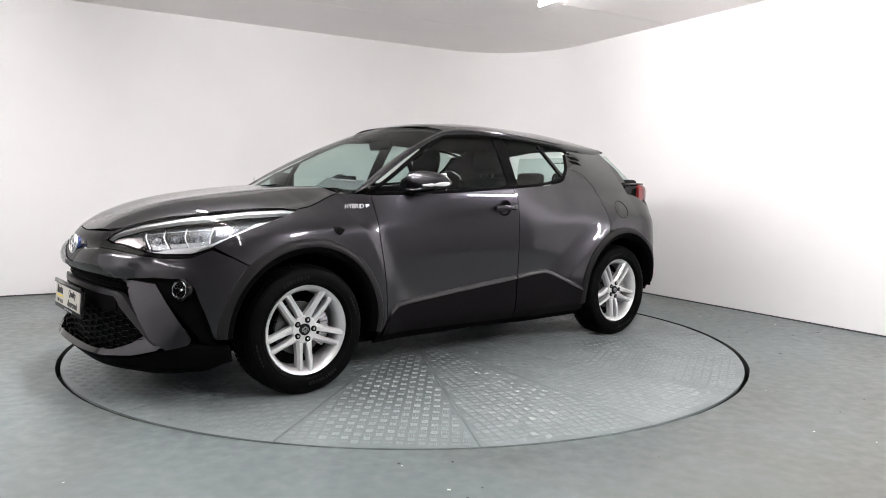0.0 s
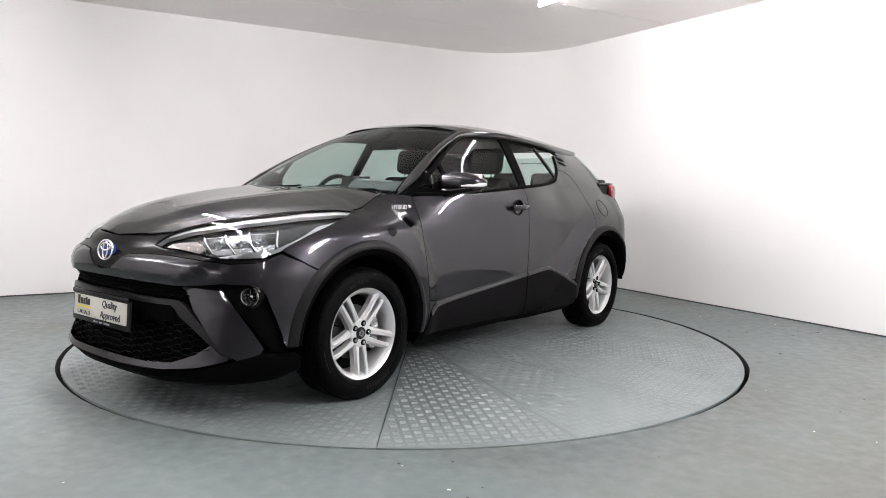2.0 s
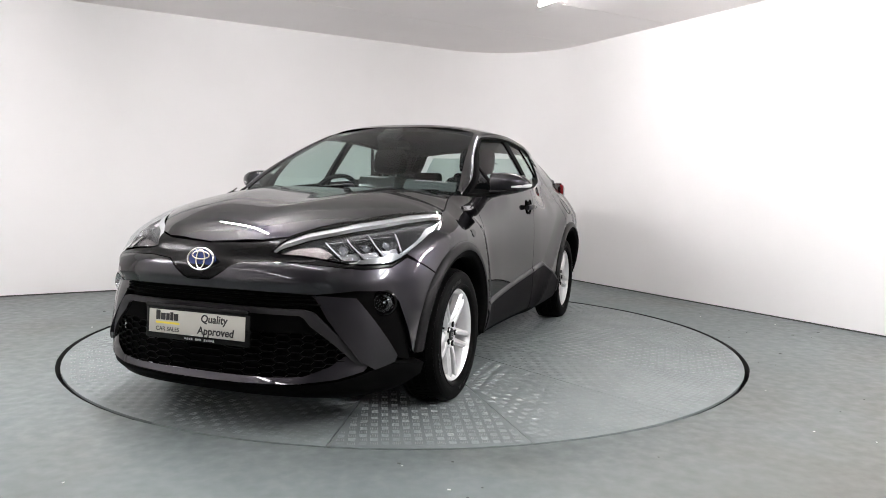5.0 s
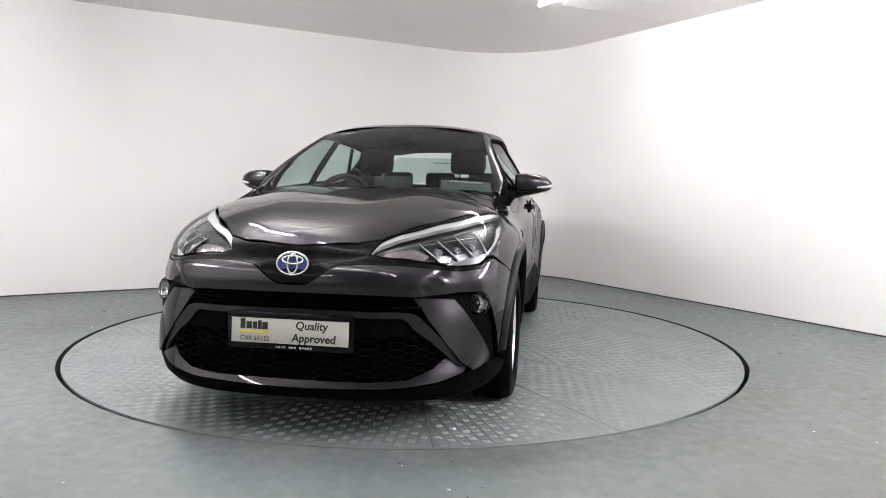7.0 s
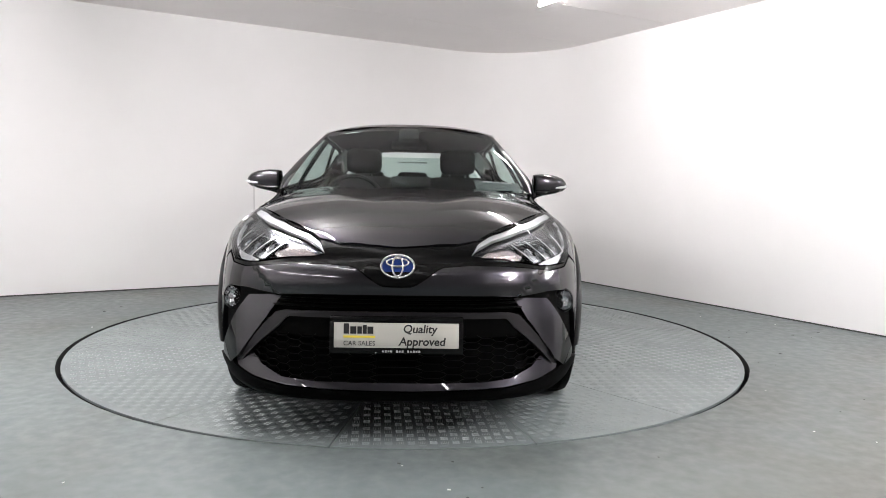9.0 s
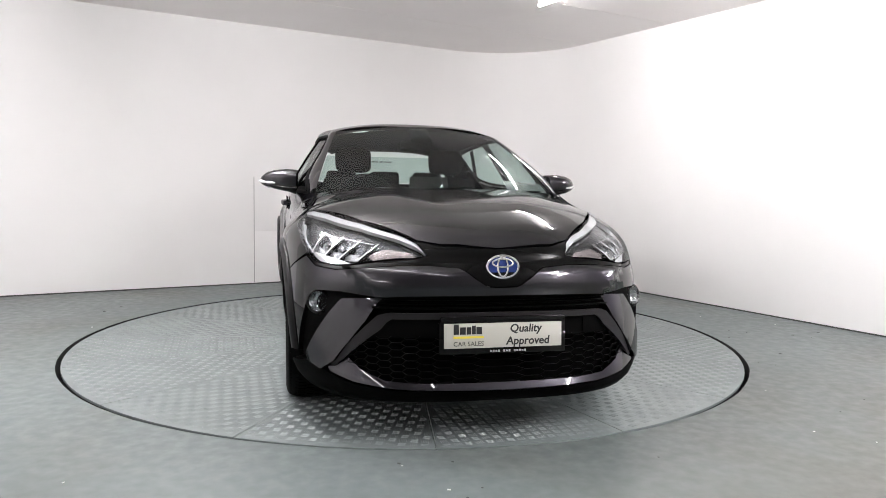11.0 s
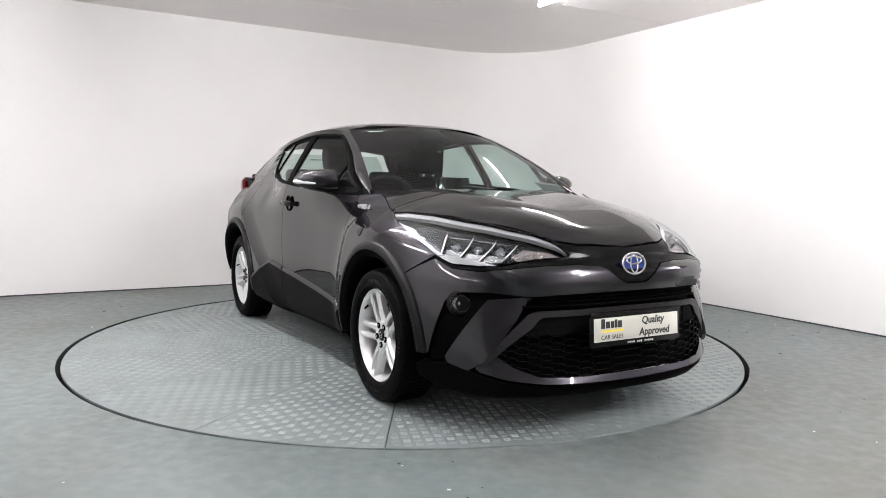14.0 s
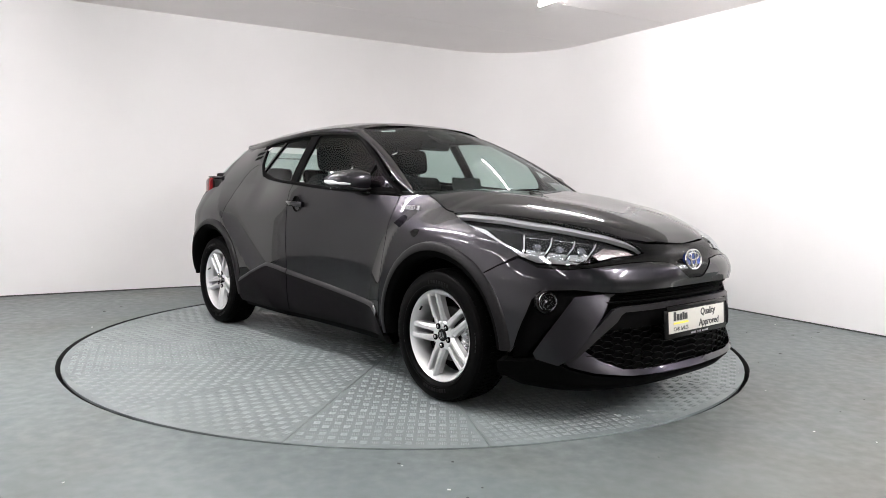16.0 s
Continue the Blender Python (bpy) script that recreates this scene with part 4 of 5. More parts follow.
def front(car):
    """Bumper, grilles, surround, lip and number-board of the nose."""
    A = HUB_Z + .005
    panel("nose_backing", mixed([(0, .80), (.30, .79), (.62, .73), (1.80, .76, .72), (1.82, .80, .30), (.6, .22), (0, .20)]), MATT_BLACK, car, "black void behind the grilles", lift=-.055, depth=0, mirror=True, gap=.05)
    band_low = [(1.865, .738, .735), (1.955, .640, .728), (2.02, .535, .748), (.44, .760), (.30, .764), (.185, .756), (.155, .742), (.075, .686), (.055, .678)]
    top = [under_hood(i) for i in (12, 11, 10, 9)] + nose([(2.118, .297, .798)])
    band = [(2.10, .350, .785), (2.07, .432, .779), (2.02, .532, .762), (1.955, .638, .742), (1.855, .735, .746), (1.785, .782, .775)] + band_low + [(0, .676)]
    panel("grille_band", top + mixed(band), SATIN_BLACK, car, "gloss black band between the headlamps", mirror=True, lift=-.004)
    bumper = [(0, .671), (.057, .673), (.079, .682), (.158, .737), (.187, .751), (.30, .759), (.44, .755), (2.02, .538, .743), (1.955, .643, .723), (1.868, .742, .730), (1.79, .785, .768)]
    bumper += [(1.706, .838, .725), (1.632, .873, .680)]
    out = mixed(bumper) + around([(1.32 + .47 * math.cos(radians(t)), A + .47 * math.sin(radians(t))) for t in range(44, -6, -5)])
    out += mixed([(1.815, .838, .36), (1.845, .815, .48), (1.88, .79, .59), (1.925, .75, .632), (.66, .638), (.52, .624), (.48, .628), (.40, .634), (.25, .637), (0, .638)])
    panel("front_bumper", out, PAINT, car, mirror=True, depth=.022)
    pocket = [(.53, .620), (.66, .634), (1.922, .75, .628), (1.876, .79, .588), (1.841, .815, .48), (1.811, .838, .36), (1.80, .838, .30), (1.86, .79, .325), (1.86, .788, .345), (.657, .606)]
    pair("lamp_pocket", mixed(pocket), MATT_BLACK, car, "black fog-lamp pocket", lift=-.022, depth=0)
    blade = [(.492, .618), (.655, .604), (1.862, .786, .348), (1.872, .780, .322), (1.945, .722, .300), (.690, .345), (.625, .437), (.562, .520), (.532, .566)]

    def blade_skin(w, z):
        """The nose skin with its foot pushed forward, so that the blade leans back."""
        return surf(w, z) + Vector((.20 * (.50 - z), 0, 0))
    pair("bumper_blade", mixed(blade), PAINT, car, fn=blade_skin, lift=.002, depth=.04, gap=.02)
    # dark slatted slot
    slot = [(0, .640), (.25, .639), (.40, .636), (.485, .628), (.53, .600), (.50, .562), (0, .566)]
    panel("upper_grille", mixed(slot), MATT_BLACK, car, lift=-.03, mirror=True, depth=0)
    for z, w in ((.618, .45), (.598, .47), (.578, .49)):
        bar("grille_slat", [surf(K_NOSE * math.asin((y / .89) ** 1.3) if y >= 0 else -K_NOSE * math.asin((-y / .89) ** 1.3), z) - Vector((.016, 0, 0)) for y in [w * (-1 + k / 10) for k in range(21)]], .0045, MATT_BLACK, car)
    # surround with a recessed number-board field
    ring = [(0, .563), (.475, .560), (.515, .548), (.545, .518), (2.035, .690, .335), (2.015, .712, .302), (2.035, .685, .312), (.655, .345), (.50, .490), (.475, .522), (.455, .534), (0, .536)]
    panel("grille_surround", mixed(ring), SURROUND, car, "dark grey grille surround", lift=.006, depth=.03, mirror=True)
    field = [(0, .538), (.457, .536), (.477, .523), (.545, .447), (.50, .455), (0, .452)]
    panel("grille_field", mixed(field), MATT_BLACK, car, lift=-.006, depth=.02, mirror=True)
    cover = mixed([(.392, .531), (.470, .531), (.470, .459), (.392, .459)])
    panel("tow_cover", cover, MATT_BLACK, car, "square tow-eye cover", lift=-.001, depth=.006)
    # honeycomb of flat hexagons, wider than high
    net = [(0, .455), (.50, .458), (.548, .444), (.632, .362), (.575, .306), (.485, .268), (.35, .258), (0, .256)]
    area = mixed([(0, .46)] + net[1:]) + [(-a, b) for a, b in mixed(net)[::-1]]
    v, f = [], []

    def rod(p, q):
        a, b = surf(*p), surf(*q)
        d = Vector((0, -(b.z - a.z), b.y - a.y))
        d = d.normalized() * .0022 if d.length > 1e-6 else Vector((0, 0, .0022))
        k = len(v)
        back = Vector((-.014, 0, 0))
        for o in (a, b):
            v.extend([o - d + back, o - d + back * .35, o + d + back * .35, o + d + back])
        f.extend([(k + 1, k + 5, k + 6, k + 2), (k, k + 4, k + 5, k + 1), (k + 2, k + 6, k + 7, k + 3)])
    wide, high = .086, .030
    for i in range(-14, 15):
        for j in range(0, 11):
            cx, cz = i * wide * .75, .222 + j * high + (high / 2 if i % 2 else 0)
            pts = [(cx - wide / 2, cz), (cx - wide / 4, cz + high / 2), (cx + wide / 4, cz + high / 2), (cx + wide / 2, cz)]
            for p, q in zip(pts, pts[1:]):
                if inside(p, area) or inside(q, area):
                    rod(p, q)
    mk("honeycomb", v, f, NET, car, "black honeycomb lower grille", smooth=False)
    lip = [(0, .260), (.35, .262), (.48, .272), (.575, .312), (.632, .368), (.668, .356), (2.02, .705, .318), (2.03, .69, .290), (.60, .262), (.45, .242), (0, .232)]
    
    def lip_skin(w, z):
        """The nose skin leaning well back, for the lip's upward face."""
        return surf(w, z) + Vector((.5 * (.27 - z), 0, 0))
    panel("bumper_lip", mixed(lip), PAINT, car, fn=lip_skin, lift=.022, depth=.07, mirror=True, gap=.02)
    chin = [(0, .229), (.45, .239), (.61, .259), (2.02, .700, .287), (2.00, .722, .300), (1.90, .775, .318), (1.84, .815, .305), (1.775, .855, .298), (1.745, .868, .290), (1.74, .865, .235), (1.83, .79, .195), (.5, .170), (0, .165)]
    panel("bumper_chin", mixed(chin), MATT_BLACK, car, "black lower bumper edge", lift=.016, depth=.06, mirror=True)
    # number-board with a dealer's card in it
    m = pose(2.250, 0, .4765, 0, -4, 0) @ pose(0, 0, 0, 90, 0, 90)
    board = from_bm("number_board", box_bm((.552, .140, .02), .006, m @ pose(0, -.008, -.011)), GLOSS_BLACK, car, "black number-board frame", smooth=True)
    box("board_hook", (.545, .022, .012), m @ pose(0, .068, .001), GLOSS_BLACK, board, .004)
    box("card", (.512, .103, .003), m @ pose(0, 0, .0012), PLATE_WHITE, board, .001, "cream dealer card")
    face = m @ pose(0, 0, .0032)
    lettering("lettering", "Quality", .047, face @ pose(.095, .026, 0), INK, board, .12, .022)
    lettering("lettering", "Approved", .047, face @ pose(.105, -.026, 0), INK, board, .12, .022)
    lettering("lettering", "CAR SALES", .027, face @ pose(-.152, -.034, 0), INK, board)
    bm = bmesh.new()
    for x, w, h in ((-.205, .022, .042), (-.177, .024, .03), (-.151, .018, .03), (-.130, .016, .036), (-.107, .024, .03)):
        box_bm((w, h, .0012), 0, face @ pose(x, .027 + (h - .042) / 2, 0), 1, bm)
    from_bm("mark", bm, INK, board)
    box("stripe", (.130, .009, .0012), face @ pose(-.152, -.006, 0), YELLOW, board)
    bm = bmesh.new()
    for k in range(14):
        if k not in (4, 8):
            box_bm((.0075, .007 + .002 * (k % 2), .0012), 0, m @ pose(-.055 + .0115 * k, -.066, .0005), 1, bm)
    from_bm("small_print", bm, GREY_INK, board)
    # badge
    ctr = surf(0, .757)
    bm = pose(ctr.x + .010, 0, .757, 0, -9, 0) @ pose(0, 0, 0, 90, 0, 90)

    def oval(name, a, b, w, z, mat, parent, cy=0.0, depth=.006):
        n = 48
        vv = []
        for k in range(n):
            t = 2 * math.pi * k / n
            for o, h in ((-w / 2, 0), (-w / 2, depth * .7), (0, depth), (w / 2, depth * .7), (w / 2, 0)):
                vv.append(bm @ Vector(((a + o) * math.cos(t), cy + (b + o) * math.sin(t), z + h)))
        g = []
        for k in range(n):
            for i in range(4):
                g.append((k * 5 + i, ((k + 1) % n) * 5 + i, ((k + 1) % n) * 5 + i + 1, k * 5 + i + 1))
        return mk(name, vv, g, mat, parent)
    n = 48
    vv = [bm @ Vector((.068 * math.cos(2 * math.pi * k / n), .047 * math.sin(2 * math.pi * k / n), .006)) for k in range(n)] + [bm @ Vector((.066 * math.cos(2 * math.pi * k / n), .045 * math.sin(2 * math.pi * k / n), -.012)) for k in range(n)]
    badge = mk("badge", vv, [tuple(range(n))] + [(k, k + n, (k + 1) % n + n, (k + 1) % n) for k in range(n)], BLUE, car, "blue oval badge with a chrome rim", smooth=False)
    oval("rim", .068, .047, .009, .004, CHROME, badge, depth=.009)
    oval("mark", .022, .041, .008, .006, CHROME, badge)
    oval("mark", .045, .017, .008, .006, CHROME, badge, cy=.016)


def lamps(car):
    """Headlamps, fog lamps and tail lamps."""
    outline = nose([(2.118, .300, .800)]) + [under_hood(i) for i in (9, 8, 7, 6, 5, 4)] + nose(LAMP_LOW[1:])

    def between(a, b, n):
        return [tuple(a[c] + (b[c] - a[c]) * k / n for c in (0, 1)) for k in range(n + 1)]
    for t in (False, True):
        lamp = panel("headlamp", outline, LAMP_BACK, car, "clear headlamp with chrome inner parts", lift=-.045, depth=-.040, twin=t)
        panel("lens", outline, LENS, lamp, "clear lens", lift=.002, depth=0, twin=t)
        # bright strip along the upper edge that turns down at the rear
        top = [under_hood(i) for i in (9, 8, 7, 6, 5, 4)]
        strip = nose([(2.112, .306, .806)]) + [(a, b - .003) for a, b in top] + [(a, b - .019 * k) for (a, b), k in zip(top[::-1], (.7, 1, 1.1, 1.1, 1, .8))]
        panel("light_strip", strip, DRL, lamp, "milky white running-light strip", lift=-.014, depth=.02, twin=t)
        tail = nose([(1.40, .79, .930), (1.49, .79, .895), (1.60, .79, .857), (1.70, .785, .817), (1.768, .774, .785), (1.80, .745, .790), (1.72, .765, .826), (1.63, .765, .866), (1.56, .755, .900)])
        panel("rear_strip", tail, CHROME_SATIN, lamp, "bright inner bezel", lift=-.018, depth=.02, twin=t)
        low = nose([(1.775, .772, .783), (1.85, .728, .755), (1.955, .635, .751), (1.99, .58, .765), (1.90, .66, .778), (1.80, .742, .795)])
        panel("lower_bezel", low, CHROME, lamp, "chrome lower bezel", lift=-.022, depth=.02, twin=t)
        inner = nose([(2.100, .33, .794), (2.06, .37, .822), (2.0, .46, .835), (1.975, .51, .80), (2.02, .50, .776), (2.07, .42, .787)])
        panel("turn_signal", inner, TURN_LENS, lamp, "ribbed indicator reflector", lift=-.026, depth=.01, twin=t)
        # three lamp chambers between slanted chrome blades, with bright floors
        for q in ([(1.982, .565, .776), (1.935, .632, .776), (1.925, .60, .806), (1.985, .535, .806)], [(1.925, .645, .777), (1.872, .695, .784), (1.862, .665, .814), (1.923, .612, .808)], [(1.862, .705, .786), (1.80, .752, .798), (1.785, .735, .826), (1.858, .672, .816)]):
            panel("chamber_floor", nose(q), REFLECTOR, lamp, lift=-.034, depth=.01, twin=t, gap=.02)
        for k, (p, q) in enumerate((((1.995, .49, .850), (1.985, .56, .775)), ((1.925, .555, .862), (1.93, .64, .775)), ((1.845, .62, .874), (1.865, .70, .785)), ((1.745, .70, .882), (1.79, .755, .800)))):
            a, b = nose([p, q])
            s = .007
            fin = [(a[0] - s * .4, a[1]), (a[0] + s * .5, a[1]), (b[0] + s, b[1]), (b[0] - s * .2, b[1])]
            panel("chrome_blade", fin, CHROME, lamp, lift=-.016, depth=.03, twin=t, gap=.02)
            if k < 3:
                r = [(1.96, .555, .820), (1.89, .625, .828), (1.815, .69, .836)][k]
                w, z = nose([r])[0]
                c, nn = surf(w, z), skin_normal(surf, w, z)
                if nn.x < 0:
                    nn = -nn
                if t:
                    c, nn = Vector((c.x, -c.y, c.z)), Vector((nn.x, -nn.y, nn.z))
                mm = Matrix.Translation(c - nn * .048) @ nn.to_track_quat("Y", "Z").to_matrix().to_4x4()
                lathe("reflector", [(.022, .020), (.020, .014), (.013, .004), (.0, .0)], 6 if k else 20, CHROME, lamp, m=mm)
                lathe("projector", [(.011, .004), (.010, .014), (.006, .019), (.0, .020)], 20, LENS_SOLID, lamp, m=mm)
        # thin chrome frame over the chambers
        for line in ([(1.995, .49, .846), (1.925, .555, .856), (1.845, .62, .866), (1.745, .70, .872)],):
            pts = []
            for w, z in nose(line):
                p, nn = surf(w, z), skin_normal(surf, w, z)
                p -= (nn if nn.x > 0 else -nn) * .020
                pts.append((p.x, -p.y if t else p.y, p.z))
            bar("chamber_frame", pts, .0016, CHROME, lamp, n=6)
    for s in (1, -1):
        w = wn(1.924, .73, .585)
        c, nn = surf(w, .583), skin_normal(surf, w, .583)
        nn = nn if nn.x > 0 else -nn
        nn = (nn + Vector((.9, -.1, 0))).normalized()
        c, nn = Vector((c.x, s * c.y, c.z)), Vector((nn.x, s * nn.y, nn.z))
        mm = Matrix.Translation(c - nn * .030) @ nn.to_track_quat("Y", "Z").to_matrix().to_4x4()
        fog = lathe("fog_lamp", [(.047, .0), (.047, .022), (.043, .028), (.040, .022), (.034, .008), (.018, -.004), (.0, -.008)], 32, FOG_BOWL, car, "round fog lamp with clear lens", m=mm)
        lathe("lens", [(.041, .022), (.036, .028), (.02, .032), (.0, .033)], 32, LENS, fog, "clear domed lens", m=mm)
        lathe("bulb", [(.007, -.004), (.007, .010), (.004, .014), (.0, .015)], 16, CHROME, fog, m=mm)
        lathe("bezel", [(.058, .0), (.056, .020), (.048, .026), (.045, .016)], 32, GLOSS_BLACK, fog, m=mm)
    for s in (1, -1):
        rows = [((-1.58, s * .685, 1.080), (0, .020, 0), (0, 0, .046)), ((-1.66, s * .685, 1.070), (0, .030, 0), (0, 0, .064)), ((-1.70, s * .690, 1.064), (0, .040, 0), (0, 0, .070)), ((-1.722, s * .690, 1.064), (0, .044, 0), (0, 0, .072))]
        lamp = shell("tail_lamp", rows, GLOSS_BLACK, car, "tail lamp with a black front part and red lens", power=4)
        rows = [((-1.70, s * .697, 1.062), (0, .055, 0), (0, 0, .060)), ((-1.72, s * .696, 1.062), (0, .060, 0), (0, 0, .076)), ((-1.79, s * .685, 1.058), (0, .064, 0), (0, 0, .074)), ((-1.84, s * .660, 1.056), (0, .066, 0), (0, 0, .066)), ((-1.868, s * .62, 1.058), (0, .06, 0), (0, 0, .050))]
        shell("lens", rows, RED, lamp, "red lens", power=4)
        rows = [((-1.58, s * .680, 1.132), (0, .024, 0), (0, 0, .008)), ((-1.70, s * .685, 1.138), (0, .044, 0), (0, 0, .010)), ((-1.80, s * .670, 1.140), (0, .050, 0), (0, 0, .009)), ((-1.84, s * .64, 1.130), (0, .05, 0), (0, 0, .006))]
        shell("cap", rows, PAINT, lamp, power=4)


DRL = material("silver_light_guide", (0.74, 0.74, 0.75), 0.28, metal=0.8, coat=1.0, bump=0.5, bump_scale=90)
CHROME_SATIN = material("bright_bezel", (0.78, 0.78, 0.79), 0.2, metal=0.9)
REFLECTOR = material("ribbed_reflector", (0.45, 0.45, 0.46), 0.25, metal=0.9, bump=1.0, bump_scale=160)
LAMP_BACK = material("dark_bright_lamp_bowl", (0.045, 0.045, 0.047), 0.2, metal=0.9, bump=0.8, bump_scale=60)
FOG_BOWL = material("bright_lamp_bowl", (0.62, 0.62, 0.63), 0.16, metal=1.0)
TURN_LENS = material("pink_ribbed_reflector", (0.30, 0.26, 0.255), 0.22, metal=0.9, bump=1.0, bump_scale=160)
LENS_SOLID = material("projector_glass", (0.25, 0.26, 0.28), 0.03, metal=0.6, coat=1.0)


def shell(name, rows, mat, parent, label="", n=24, power=2.6):
    """A closed rounded shell through rounded sections: rows of (centre, half width vector, half height vector)."""
    v = []
    for c, a, b in rows:
        for k in range(n):
            t = 2 * math.pi * k / n
            cs, sn = math.cos(t), math.sin(t)
            p = Vector(c) + Vector(a) * (abs(cs) ** (2 / power) * (1 if cs > 0 else -1)) + Vector(b) * (abs(sn) ** (2 / power) * (1 if sn > 0 else -1))
            v.append(p)
    f = grid_faces(len(rows), n, True) + [tuple(range(n))[::-1], tuple(range(len(v) - n, len(v)))]
    bm = bmesh.new()
    vs = [bm.verts.new(p) for p in v]
    for q in f:
        bm.faces.new([vs[k] for k in q])
    return from_bm(name, bm, mat, parent, label, smooth=True, angle=50)


def fittings(car):
    """Mirrors, handles, badges, flap and seams."""
    for s in (1, -1):
        rows = [((.575, s * .800, 1.112), (.060, 0, 0), (.006, 0, .063)), ((.58, s * .812, 1.112), (.078, 0, 0), (.006, 0, .066)), ((.575, s * .87, 1.116), (.080, 0, 0), (.004, 0, .065)),
                ((.560, s * .94, 1.117), (.072, 0, 0), (.0, 0, .056)), ((.540, s * .99, 1.114), (.055, 0, 0), (.0, 0, .042)), ((.522, s * 1.015, 1.110), (.034, 0, 0), (.0, 0, .024)), ((.514, s * 1.024, 1.108), (.012, 0, 0), (.0, 0, .008))]
        mirror = shell("door_mirror", rows, PAINT, car, "dark grey door mirror")
        rows = [((.575, s * .806, 1.066), (.082, 0, 0), (0, 0, .020)), ((.572, s * .87, 1.064), (.083, 0, 0), (0, 0, .020)), ((.558, s * .94, 1.076), (.074, 0, 0), (0, 0, .018)), ((.540, s * .985, 1.088), (.05, 0, 0), (0, 0, .012))]
        shell("base", rows, GLOSS_BLACK, mirror, "gloss black mirror base")
        rows = [((.585, s * .935, 1.096), (.050, 0, 0), (0, 0, .009)), ((.572, s * .975, 1.098), (.040, 0, 0), (0, 0, .012)), ((.538, s * 1.016, 1.104), (.026, 0, 0), (0, 0, .013)), ((.520, s * 1.029, 1.107), (.010, 0, 0), (0, 0, .007))]
        shell("indicator", rows, LENS_WHITE, mirror, "clear indicator lens")
        rows = [((.60, s * .73, 1.035), (.07, 0, 0), (0, 0, .018)), ((.59, s * .80, 1.042), (.06, 0, 0), (0, 0, .019)), ((.58, s * .86, 1.058), (.055, 0, 0), (0, 0, .014))]
        shell("arm", rows, GLOSS_BLACK, mirror, "black mirror arm")
        box("glass", (.004, .17, .10), pose(.497, s * .895, 1.115), CHROME, mirror, .001, "mirror glass")
        # door handle over its cup
        p = surf(s * wx(-.105), .963)
        cup = lathe("handle_cup", [(.052, .004), (.050, .006), (.04, -.004), (.0, -.008)], 32, MATT_BLACK, car, "black handle cup", m=pose(-.105, p.y + .005 * s, .963, 0, 0, 0 if s > 0 else 180))
        rows = [((-.195, p.y + s * .018, .966), (0, s * .012, 0), (0, 0, .013)), ((-.18, p.y + s * .030, .966), (0, s * .014, 0), (0, 0, .017)), ((-.105, p.y + s * .036, .964), (0, s * .013, 0), (0, 0, .017)), ((-.035, p.y + s * .030, .961), (0, s * .014, 0), (0, 0, .018)), ((-.012, p.y + s * .016, .960), (0, s * .014, 0), (0, 0, .016))]
        shell("door_handle", rows, PAINT, car, "grey door handle")
        # badge lettering on the wing
        p = surf(s * wx(.985), .972)
        nrm = Vector((0, s, .28)).normalized()
        xa = Vector((-s, 0, 0))
        mm = Matrix((xa, nrm.cross(xa), nrm)).transposed().to_4x4()
        mm.translation = p + nrm * .007
        lettering("wing_badge", "HYBRID", .036, mm @ pose(-.012 * 1, 0, 0), BADGE_GREY, car, .2, .006, label="pale silver lettering on the wing")
        box("badge_end", (.026, .026, .002), mm @ pose(.078, 0, 0), SATIN, car, .0006)
    pair("wing_slot", flank([(1.11, .852), (1.14, .868), (1.18, .868), (1.175, .842), (1.15, .826), (1.13, .832)]), GLOSS_BLACK, car, "black slot in the wing crease", lift=.003, depth=.004, gap=.02)
    # filler flap groove on one flank
    ring = []
    for k in range(41):
        t = 2 * math.pi * k / 40
        q = surf(wx_any(-1.345 + .068 * math.cos(t) * (1 - .1 * math.sin(t)) - .02 * math.sin(t), .945 + .062 * math.sin(t)), .945 + .062 * math.sin(t))
        ring.append(q + Vector((0, .0002, 0)))
    bar("filler_flap_groove", ring, .0022, MATT_BLACK, car, n=6)
    # antenna-free roof; stickers and cards on the screen
    def on_screen(name, a0, a1, b0, b1, mat, off):
        v = [screen_skin(a, b) - skin_normal(screen_skin, a, b) * off * (1 if skin_normal(screen_skin, a, b).x > 0 else -1) for a, b in ((a0, b0), (a1, b0), (a1, b1), (a0, b1))]
        return mk(name, v, [(0, 1, 2, 3)], mat, car, smooth=False)
    on_screen("screen_tag", -.80, -.62, .925, .945, PAPER, .006)
    on_screen("screen_card", .58, .98, .06, .17, GREY_CARD, .006)
    bm = bmesh.new()
    for k in range(16):
        if k not in (5, 9):
            p = screen_skin(.66 + .016 * k, .15)
            box_bm((.004, .008, .008), 0, pose(p.x - .004, p.y, p.z), 1, bm)
    from_bm("screen_print", bm, GREY_INK, car)
    bm = bmesh.new()
    for k in range(22):
        if k not in (6, 12):
            w, z = W_TAIL + K_TAIL * (math.pi / 2 - .14 + .012 * k), 1.315
            p = surf(W_TAIL + K_TAIL * math.pi / 2, z)
            box_bm((.002, .009, .012), 0, pose(p.x + .006, -.14 + .0125 * k, z), 1, bm)
    from_bm("rear_window_print", bm, INK, car)


LENS_WHITE = material("clear_white_lens", (0.62, 0.62, 0.62), 0.12, coat=1.0)
GREY_CARD = material("grey_card", (0.05, 0.052, 0.055), 0.5)


